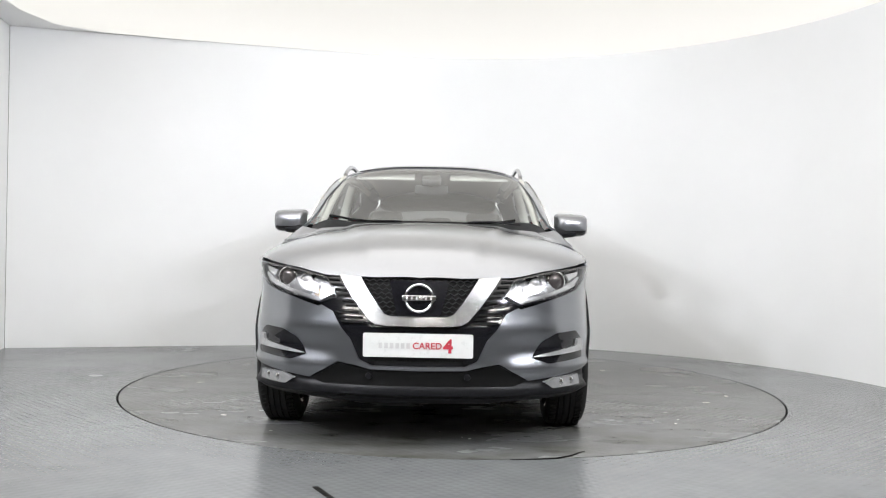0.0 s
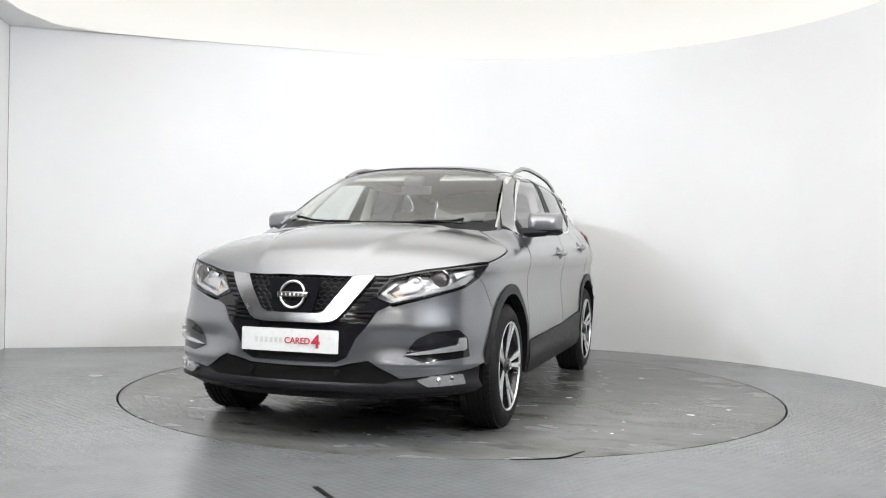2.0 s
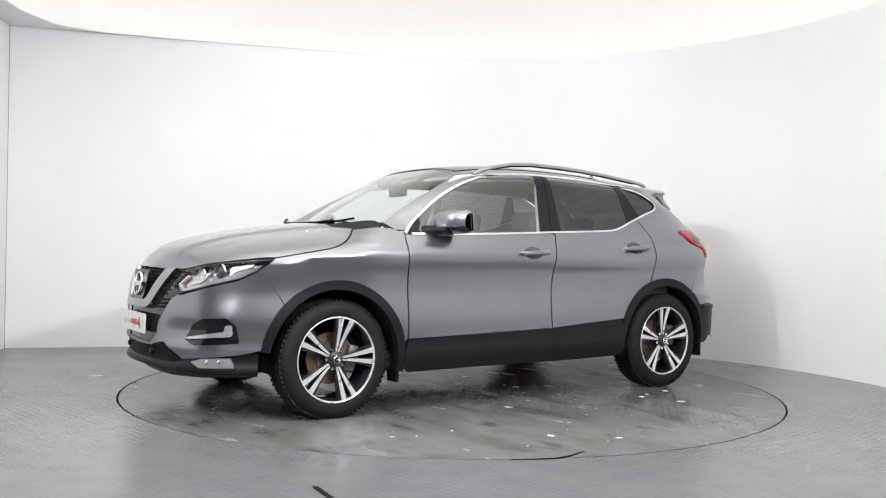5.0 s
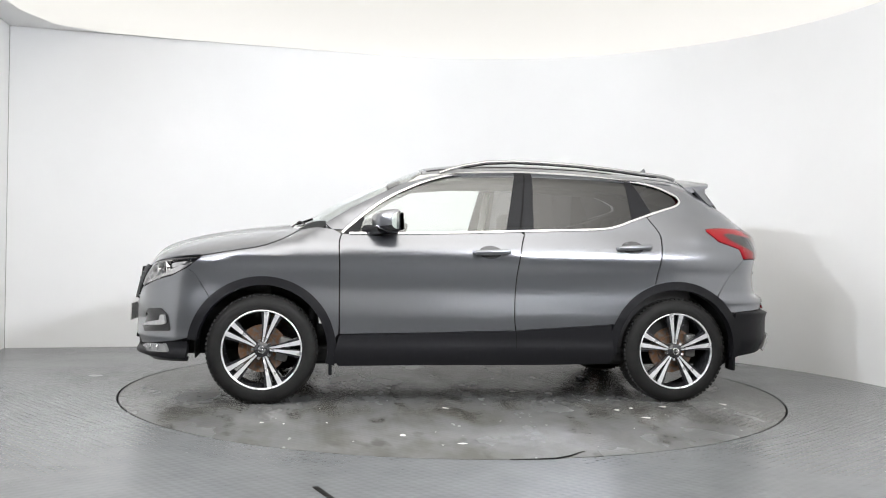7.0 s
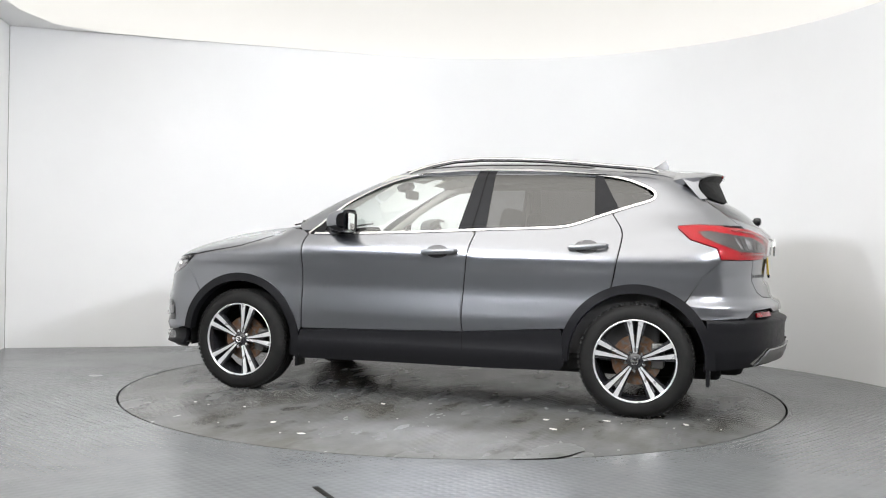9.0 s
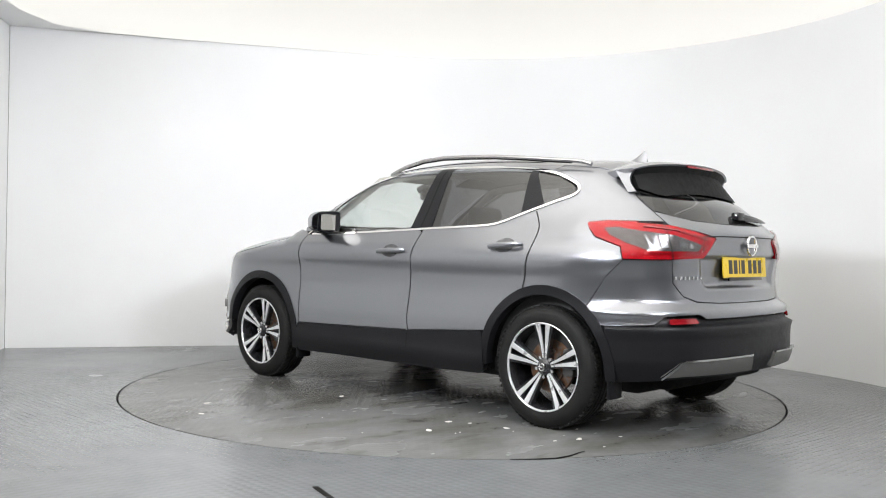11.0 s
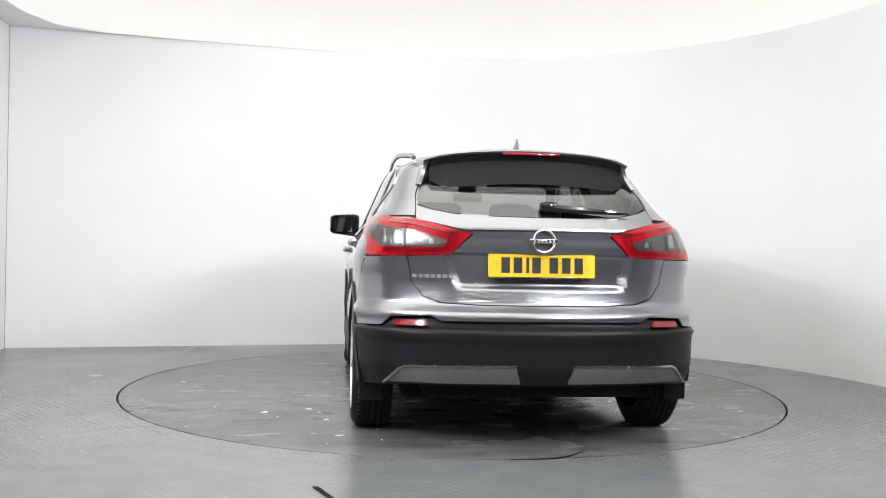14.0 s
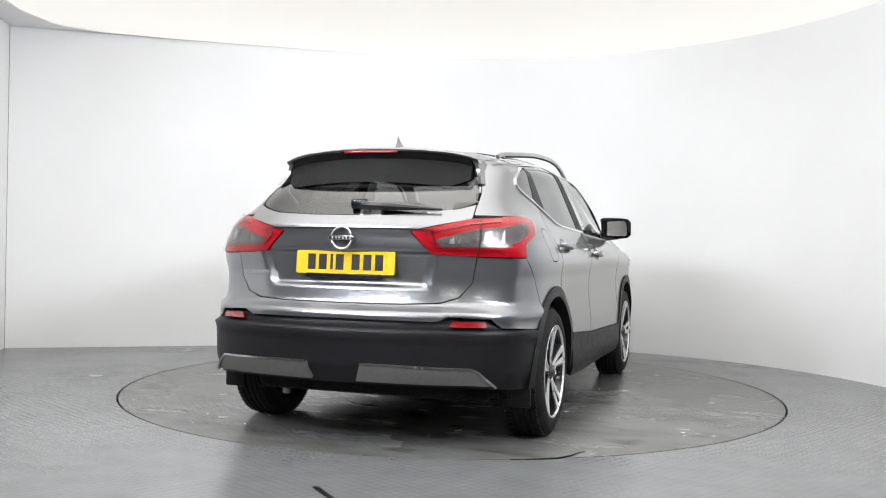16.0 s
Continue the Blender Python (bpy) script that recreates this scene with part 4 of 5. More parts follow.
def emblem(parent, m, r):
    """A chrome ring with a bar across it."""
    bm = bmesh.new()
    lathe(bm, [(r * 0.80, 0.0), (r * 0.83, 0.010), (r * 0.92, 0.013), (r * 0.99, 0.010), (r, 0.0)], 40, "z")
    bm.transform(m)
    part("ring", bm, CHROME, parent)
    bm = bmesh.new()
    box(bm, (r * 2.3, r * 0.36, 0.012), m @ Matrix.Translation((0, 0, 0.008)), 0.003)
    part("bar", bm, CHROME, parent)
    bm = bmesh.new()
    for i in range(6):
        box(bm, (r * 0.10, r * 0.20, 0.001), m @ Matrix.Translation((r * (-0.8 + 0.32 * i), 0, 0.0147)))
    part("marking", bm, INK_GREY, parent, smooth=False)


def tail_parts(car):
    def lay(name, poly, mat, parent=car, label="", **kw):
        return skin(name, poly, kw.pop("chart", rear_chart), mat, parent, label, **kw)
    f, sd = rear_pt, rear_side

    def mirror_poly(p):
        return p + [(-a, z) for a, z in p[::-1] if abs(a) > 1e-6]

    def recess(P):
        y, z = np.abs(P[:, 1]), P[:, 2]
        k = np.clip((0.43 + (z - 0.80) * 0.35 - y) / 0.05, 0, 1) * np.clip((z - 0.785) / 0.03, 0, 1) * np.clip((0.975 - z) / 0.03, 0, 1)
        return -0.024 * k * k * (3 - 2 * k) + 0.010 * bell(z - 1.075, 0.03)
    gate_edge = [f(0.0, 0.712), f(0.30, 0.713), f(0.48, 0.722), f(0.565, 0.750), f(0.622, 0.82), f(0.643, 0.94), f(0.44, 0.950), f(0.335, 1.050), f(0.345, 1.062), f(0.60, 1.122), f(0.592, 1.195), f(0.53, 1.172), f(0.42, 1.148), f(0.2, 1.136), f(0.0, 1.134)]
    lay("tailgate", mirror_poly(gate_edge), PAINT, label="grey metallic tailgate with plate recess", off=recess, step=0.022)
    gate_line = [f(0.0, 0.709), f(0.30, 0.710), f(0.482, 0.719), f(0.569, 0.747), f(0.622, 0.82), f(0.643, 0.94)]
    lay("tailgate_seal", ribbon(gate_line, 0.02), SEAL, off=-0.012, thick=0, mirrored=True)
    # lid strip above the plate
    lay("plate_hood", ribbon(spline([f(-0.46, 0.985), f(-0.44, 1.045), f(-0.40, 1.063), f(0.0, 1.067), f(0.40, 1.063), f(0.44, 1.045), f(0.46, 0.985)], 5), 0.006), SEAL, off=0.0135, thick=0, step=0.05)
    # glass and the black band round it
    gl = [f(0.0, 1.140), f(0.2, 1.142), f(0.42, 1.154), f(0.53, 1.178), f(0.588, 1.205), f(0.565, 1.30), f(0.50, 1.38), f(0.0, 1.42)]
    pane = lay("rear_window", mirror_poly(gl), REAR_TINT, off=-0.002, thick=0, label="dark tinted rear window")
    pane.visible_shadow = False
    # corner panels: the painted bumper
    arch_q = [rear_side(-AXLE + ARCH_OUT * math.cos(radians(a)), HUB_Z + ARCH_OUT * math.sin(radians(a))) for a in np.linspace(129, 145, 6)]
    b = [f(0.0, 0.706), f(0.30, 0.707), f(0.486, 0.716), f(0.571, 0.746), f(0.626, 0.82), f(0.647, 0.938), f(0.76, 0.936), sd(-1.7965, 0.9355), sd(-1.7015, 0.8405)] + arch_q
    b += [sd(-1.72, 0.592), sd(-1.86, 0.602), f(0.765, 0.608), f(0.718, 0.647), f(0.535, 0.655), f(0.487, 0.635), f(0.0, 0.638)]
    lay("rear_bumper", b, PAINT, mirrored=True, label="grey metallic rear bumper skin", off=lambda P: 0.016 * bell(P[:, 2] - 0.665, 0.025), step=0.03)
    low = [f(0.0, 0.634), f(0.487, 0.631), f(0.535, 0.651), f(0.718, 0.643), f(0.765, 0.604), sd(-1.86, 0.598), sd(-1.722, 0.588), sd(-1.715, 0.290), sd(-1.84, 0.305), f(0.60, 0.325), f(0.10, 0.330), f(0.0, 0.330)]
    lay("lower_bumper", low, BLACK_TRIM, mirrored=True, label="black grained lower rear bumper", off=lambda P: 0.004 + 0.014 * bell(P[:, 2] - 0.575, 0.02) - 0.020 * np.clip((P[:, 2] - 0.590) / 0.012, 0, 1) - 0.02 * np.clip((0.40 - P[:, 2]) / 0.1, 0, 1), thick=0.03, step=0.03)
    for s in (False, -1):
        sg = 1 if s is False else -1
        lay("reflector", soften([f(0.545, 0.611), f(0.705, 0.608), f(0.700, 0.634), f(0.560, 0.638)], 0.006, 2), RED_DEEP, mirrored=s, off=0.006, thick=0.012, step=0.03, label="red bumper reflector")
        lay("bumper_trim", [f(0.115, 0.350), f(0.140, 0.425), f(0.152, 0.434), f(0.64, 0.424), f(0.670, 0.410), f(0.735, 0.338), f(0.63, 0.346)], TRIM_GREY, mirrored=s, off=lambda P: 0.014 + 0.008 * np.clip((P[:, 2] - 0.34) / 0.09, 0, 1), thick=0.03, step=0.03, label="grey plastic skid trim")
        # brighter edge line stands in for the light on the trim's upper bevel
        lay("trim_highlight", ribbon([f(0.142, 0.431), f(0.30, 0.430), f(0.645, 0.422), f(0.672, 0.408), f(0.738, 0.336)], 0.010), SATIN, mirrored=s, off=0.026, thick=0.012, step=0.04)
        # lamps
        o = [f(0.340, 1.056), f(0.442, 0.953), f(0.64, 0.944), f(0.765, 0.942), sd(-1.797, 0.942), sd(-1.775, 1.006), sd(-1.625, 1.056), sd(-1.552, 1.118), sd(-1.552, 1.131), sd(-1.66, 1.140), sd(-1.80, 1.135), f(0.72, 1.128), f(0.60, 1.118)]
        lamp = lay("tail_lamp", o, RED, mirrored=s, off=0.006, thick=0.02, step=0.03, label="red wraparound tail lamp with clear middle")
        inner = [f(0.455, 1.018), f(0.485, 0.985), f(0.64, 0.984), f(0.755, 0.984), sd(-1.80, 1.02), sd(-1.70, 1.065), sd(-1.66, 1.098), sd(-1.72, 1.104), f(0.745, 1.085), f(0.62, 1.068)]
        lay("clear_band", inner, LAMP_GREY, lamp, mirrored=s, off=0.009, thick=0, step=0.03, label="smoked clear lamp band")
        for y0, y1, z0, z1, mat in ((0.665, 0.700, 1.000, 1.062, LAMP_BOWL), (0.708, 0.728, 1.000, 1.066, LAMP_DARK), (0.735, 0.750, 1.002, 1.070, LAMP_BOWL), (0.560, 0.610, 1.004, 1.040, LAMP_DARK), (0.520, 0.545, 1.000, 1.026, LAMP_BOWL)):
            lay("chamber", [f(y0, z0), f(y1, z0), f(y1 - 0.006, z1), f(y0 + 0.004, z1 - 0.006)], mat, lamp, mirrored=s, off=0.012, thick=0.003, step=0.03)
        lay("light_bar", ribbon([f(0.405, 1.035), f(0.462, 0.978), f(0.63, 0.973), f(0.755, 0.972)], 0.007), RED_DEEP, lamp, mirrored=s, off=0.013, thick=0.006, step=0.03)
        lay("light_bar", ribbon([f(0.405, 1.045), f(0.60, 1.092), f(0.72, 1.108)], 0.007), RED_DEEP, lamp, mirrored=s, off=0.013, thick=0.006, step=0.03)
        lay("divider", ribbon([f(0.645, 0.944), f(0.632, 1.122)], 0.006), SEAL, lamp, mirrored=s, off=0.0125, thick=0, step=0.05)
        lens = lay("lens", o, LENS, lamp, mirrored=s, off=0.016, thick=0.01, step=0.035)
        lens.visible_shadow = False
    flap = [(-1.40 + 0.088 * math.copysign(abs(math.cos(a)) ** 0.6, math.cos(a)), 1.005 + 0.085 * math.copysign(abs(math.sin(a)) ** 0.6, math.sin(a))) for a in np.linspace(0, 2 * math.pi, 40)]
    lay("fuel_flap", ribbon(flap, 0.006), SEAL, chart=side_chart, mirrored=-1, off=0.0015, thick=0, step=0.03, label="fuel filler flap outline in the quarter panel")
    # spoiler
    n = 28

    def lip(y):
        k = abs(y) / 0.545
        return -1.785 + 0.115 * k ** 2.2, 1.489 - 0.030 * k ** 2 - 0.020 * k ** 8

    def sweep(sections, name, mat, parent, label, sharp=30):
        bm = bmesh.new()
        rows = [[bm.verts.new(p) for p in sec] for sec in sections]
        m = len(rows[0])
        for A, B in zip(rows, rows[1:]):
            for j in range(m):
                bm.faces.new((A[j], A[(j + 1) % m], B[(j + 1) % m], B[j]))
        bm.faces.new(rows[0])
        bm.faces.new(rows[-1][::-1])
        bmesh.ops.recalc_face_normals(bm, faces=bm.faces)
        return part(name, bm, mat, parent, label, sharp=sharp)
    secs = []
    for i in range(n + 1):
        y = -0.545 + 1.09 * i / n
        back, z1 = lip(y)
        x0 = -1.50
        zt = top_z(x0, y) + 0.003
        secs.append([(x0, y, zt), (x0 + (back - x0) * 0.5, y, (zt + z1) / 2 + 0.005), (back + 0.012, y, z1 + 0.001), (back, y, z1 - 0.005), (back + 0.008, y, z1 - 0.014), (x0 + (back - x0) * 0.5, y, (zt + z1) / 2 - 0.030), (x0, y, zt - 0.05)])
    spoiler = sweep(secs, "spoiler", PAINT, car, "grey metallic roof spoiler")
    secs = []
    for i in range(n + 1):
        y = -0.512 + 1.024 * i / n
        k = abs(y) / 0.512
        back, z1 = lip(y)
        z2 = 1.314 - 0.026 * min(1.0, k / 0.82) ** 2 + 0.040 * max(0.0, (k - 0.82) / 0.18) ** 1.5
        x2 = float(rear_chart(np.array([rear_pt(min(abs(y), 0.52), z2)]))[0, 0]) - 0.006
        secs.append([(back + 0.010, y, z1 - 0.013), (back + 0.035, y, z1 - 0.050), (x2 - 0.004, y, z2), (x2 + 0.06, y, z2 + 0.006), (back + 0.11, y, z1 - 0.012)])
    sweep(secs, "underside", SEAL, spoiler, "gloss black spoiler underside")
    for sg in (1, -1):
        secs = []
        for t in np.linspace(0, 1, 10):
            x0, x1 = -1.545 - 0.115 * t, -1.668 + 0.042 * math.sin(math.pi * t) * (1 - 0.3 * t) - 0.036 * t
            z = 1.438 - 0.133 * t
            y = 0.534 + 0.046 * t
            secs.append([(x0, sg * (y + 0.008), z), (x1, sg * (y - 0.004), z + 0.004), (x1 + 0.003, sg * (y - 0.022), z), (x0, sg * (y - 0.022), z - 0.01)])
        sweep(secs, "side_fin", PAINT, spoiler, "grey fin beside the rear window", 40)
    bm = bmesh.new()
    box(bm, (0.014, 0.30, 0.013), Matrix.Translation((-1.776, 0, 1.470)), 0.004)
    part("brake_light", bm, RED_DEEP, spoiler, "red high brake light")
    # wiper
    wiper = thing_part("rear_wiper", car)
    bm = bmesh.new()
    p0 = rear_chart(np.array([rear_pt(-0.02, 1.182)]))[0]
    line = []
    for i in range(9):
        y = -0.03 - 0.43 * i / 8
        p = rear_chart(np.array([rear_pt(y, 1.188 - 0.022 * i / 8)]))[0]
        line.append((p[0] - 0.028, p[1], p[2]))
    tube(bm, line, [0.016, 0.022, 0.021, 0.019, 0.017, 0.014, 0.011, 0.008, 0.006], 8, 0.8)
    part("arm", bm, GLOSS_BLACK, wiper)
    bm = bmesh.new()
    box(bm, (0.05, 0.09, 0.05), Matrix.Translation((p0[0] - 0.012, -0.045, 1.190)), 0.015)
    part("pivot_cap", bm, GLOSS_BLACK, wiper)
    # emblem, model bars, yellow plate
    face = Matrix(((0, 0, -1, 0), (-1, 0, 0, 0), (0, 1, 0, 0), (0, 0, 0, 1)))
    badge = thing_part("badge", car)
    emblem(badge, Matrix.Translation((-2.094, 0, 1.022)) @ face, 0.058)
    bm = bmesh.new()
    for i in range(7):
        y = 0.608 - 0.0285 * i
        p = rear_chart(np.array([rear_pt(y, 0.845)]))[0]
        box(bm, (0.004, 0.020, 0.017), Matrix.Translation((p[0] - 0.002, y, 0.845)))
    part("lettering", bm, LAMP_SILVER, car, "chrome lettering bars", smooth=False)
    plate = thing_part("rear_plate", car, "yellow number plate with plain black bars")
    m = Matrix.Translation((-2.056, 0, 0.902)) @ Matrix.Rotation(radians(4), 4, "Y") @ face
    bm = bmesh.new()
    prism(bm, soften([(-0.262, -0.056), (0.262, -0.056), (0.262, 0.056), (-0.262, 0.056)], 0.008, 3), 0.007, m)
    part("panel", bm, PLATE_YELLOW, plate)
    bm = bmesh.new()
    box(bm, (0.40, 0.02, 0.012), m @ Matrix.Translation((-0.005, -0.064, 0.006)), 0.003)
    part("holder", bm, GLOSS_BLACK, plate)
    for x in (-0.178, -0.118, -0.070, -0.027, 0.058, 0.120, 0.182):
        bm = bmesh.new()
        box(bm, (0.014 if abs(x + 0.070) < 0.01 else 0.042, 0.076, 0.001), m @ Matrix.Translation((x, 0.002, 0.0075)))
        part("marking", bm, INK, plate, smooth=False)


def roof_parts(car):
    def lay(name, poly, mat, parent=car, label="", **kw):
        return skin(name, poly, kw.pop("chart", top_chart), mat, parent, label, **kw)
    r = [(0.30, 0.0), (0.305, 0.3), (0.32, 0.552), (0.0, 0.565), (-0.5, 0.565), (-1.0, 0.555), (-1.4, 0.54), (-1.52, 0.50), (-1.54, 0.45), (-1.54, 0.0)]
    lay("roof", r + [(x, -y) for x, y in r[::-1]][1:-1], PAINT, step=0.06)
    g = soften([(0.285, -0.50), (0.285, 0.50), (-1.0, 0.50), (-1.0, -0.50)], 0.03, 4)
    lay("glass_roof", g, GLOSS_BLACK, off=0.004, step=0.08, thick=0.004, label="dark panoramic glass roof panel")
    for s in (False, -1):
        sg = 1 if s is False else -1
        # the band between roof and flank
        band = [(0.36, 0.54), (0.2, 0.555), (-0.5, 0.56), (-1.0, 0.55), (-1.4, 0.535), (-1.53, 0.49), (-1.53, 0.585), (-1.45, 0.61), (-1.2, 0.63), (-0.6, 0.655), (0.0, 0.65), (0.25, 0.63), (0.36, 0.60)]
        lay("roof_edge", band, PAINT, mirrored=s, off=-0.003, thick=0.01, step=0.05)
        pts = []
        xs = [0.21, 0.14, 0.05, -0.1, -0.28, -0.5, -0.72, -0.95, -1.15, -1.28, -1.36, -1.41]
        rail_z = curve([(-1.42, 1.478), (-1.37, 1.496), (-1.082, 1.526), (-0.718, 1.560), (-0.275, 1.574), (-0.089, 1.562), (0.097, 1.523), (0.22, 1.480)])
        for x in xs:
            y = 0.605 - 0.03 * (x < -1.0) * (-x - 1.0) / 0.4
            pts.append((x, sg * y, float(rail_z(x)) - 0.011))
        sp = []
        for i in range(len(pts) - 1):
            a, b = Vector(pts[i]), Vector(pts[i + 1])
            sp += [a, (a + b) / 2]
        sp.append(Vector(pts[-1]))
        bm = bmesh.new()
        tube(bm, sp, 0.0125, 10, 1.1)
        part("roof_rail", bm, SATIN, car, "satin silver roof rail")
        # thin black tube put in for the shade below the rail
        bm = bmesh.new()
        tube(bm, [Vector(p) - Vector((0, 0, 0.012)) for p in pts if -1.3 < p[0] < 0.1], 0.006, 6)
        part("rail_shadow_strip", bm, SEAL, car)
    # fin aerial
    bm = bmesh.new()
    z0 = top_z(-1.37, 0) - 0.004
    rows = []
    for t in np.linspace(0, 1, 9):
        x = -1.27 - 0.155 * t
        h = 0.095 * t ** 1.6 if t < 0.9 else 0.095 * 0.85 * (1 - (t - 0.9) * 6)
        w = 0.028 * math.sin(math.pi * min(1, 0.25 + t * 0.75)) + 0.012
        z0 = top_z(x, 0) - 0.004
        rows.append([bm.verts.new(p) for p in ((x, w, z0), (x, w * 0.45, z0 + h * 0.55), (x, 0, z0 + h + 0.006), (x, -w * 0.45, z0 + h * 0.55), (x, -w, z0))])
    for A, B in zip(rows, rows[1:]):
        for j in range(4):
            bm.faces.new((A[j], A[j + 1], B[j + 1], B[j]))
    bm.faces.new(rows[0])
    bm.faces.new(rows[-1][::-1])
    bmesh.ops.recalc_face_normals(bm, faces=bm.faces)
    part("fin_aerial", bm, PAINT, car, "grey shark-fin aerial")
    # wipers
    for y0, y1 in ((0.52, -0.05), (-0.02, -0.60)):
        wiper = thing_part("front_wiper", car)
        line = []
        for i in range(9):
            y = y0 + (y1 - y0) * i / 8
            x = float(np.interp(abs(y), [0, 0.25, 0.47, 0.65], [1.16, 1.145, 1.08, 0.965])) - 0.012
            line.append((x, y, top_z(x, y) + 0.003))
        bm = bmesh.new()
        tube(bm, line, 0.007, 6)
        part("blade", bm, SEAL, wiper)
        bm = bmesh.new()
        tube(bm, [(line[0][0] + 0.05, y0 + 0.03, line[0][2] - 0.03), (line[2][0] + 0.02, line[2][1], line[2][2] + 0.004), Vector(line[4]) + Vector((0.004, 0, 0.006))], 0.006, 6)
        part("arm", bm, BLACK_TRIM, wiper)


def door_mirror(car, sg):
    mirror = thing_part("door_mirror", car, "grey and black door mirror")
    c = Vector((0.540, sg * 0.915, 1.142))

    def shell(lo, hi, grow, name, mat, parent):
        bm = bmesh.new()
        rows = []
        for i in range(15):
            u = -1 + 2 * i / 14
            row = []
            for j in range(21):
                a = math.pi * j / 20
                y = u * 0.108
                end = max(0.0, 1 - abs(u) ** 4.5) ** 0.5
                hz = lo + (hi - lo) * (0.5 - 0.5 * math.cos(a))
                zz = hz * 0.080 * (0.74 + 0.26 * end) * (1 - 0.12 * (u * 0.5 + 0.5))
                depth = max(0.0, 1 - abs(hz) ** 3.0) ** 0.5
                x = 0.172 * depth * (0.35 + 0.65 * end) * (1 - 0.25 * (u * 0.5 + 0.5))
                row.append(bm.verts.new((c.x + x * grow - 0.035, c.y + sg * y, c.z + zz * grow)))
            rows.append(row)
        for A, B in zip(rows, rows[1:]):
            for k in range(20):
                bm.faces.new((A[k], A[k + 1], B[k + 1], B[k]))
        bmesh.ops.holes_fill(bm, edges=[e for e in bm.edges if e.is_boundary])
        bmesh.ops.recalc_face_normals(bm, faces=bm.faces)
        return part(name, bm, mat, parent, sharp=50)
    shell(-0.50, 1.0, 1.0, "cap", PAINT, mirror)
    shell(-1.0, -0.50, 0.99, "lower_shell", GLOSS_BLACK, mirror)
    bm = bmesh.new()
    prism(bm, soften([(-0.100, -0.062), (0.092, -0.058), (0.100, 0.055), (-0.092, 0.062)], 0.025, 4), 0.008, Matrix.Translation((c.x - 0.037, c.y, c.z)) @ Matrix(((0, 0, -1, 0), (-sg, 0, 0, 0), (0, 1, 0, 0), (0, 0, 0, 1))))
    part("rim", bm, GLOSS_BLACK, mirror)
    bm = bmesh.new()
    prism(bm, soften([(-0.092, -0.055), (0.084, -0.051), (0.092, 0.048), (-0.084, 0.055)], 0.022, 4), 0.002, Matrix.Translation((c.x - 0.0515, c.y, c.z)) @ Matrix.Rotation(radians(sg * 9), 4, "Z") @ Matrix(((0, 0, -1, 0), (-sg, 0, 0, 0), (0, 1, 0, 0), (0, 0, 0, 1))))
    part("mirror_glass", bm, MIRROR, mirror)
    bm = bmesh.new()
    tube(bm, [(0.690, sg * 0.76, 1.078), (0.665, sg * 0.80, 1.084), (0.625, sg * 0.86, 1.088), (0.60, sg * 0.93, 1.092)], [0.04, 0.034, 0.03, 0.026], 12, 1.3)
    part("arm", bm, BLACK_TRIM, mirror)


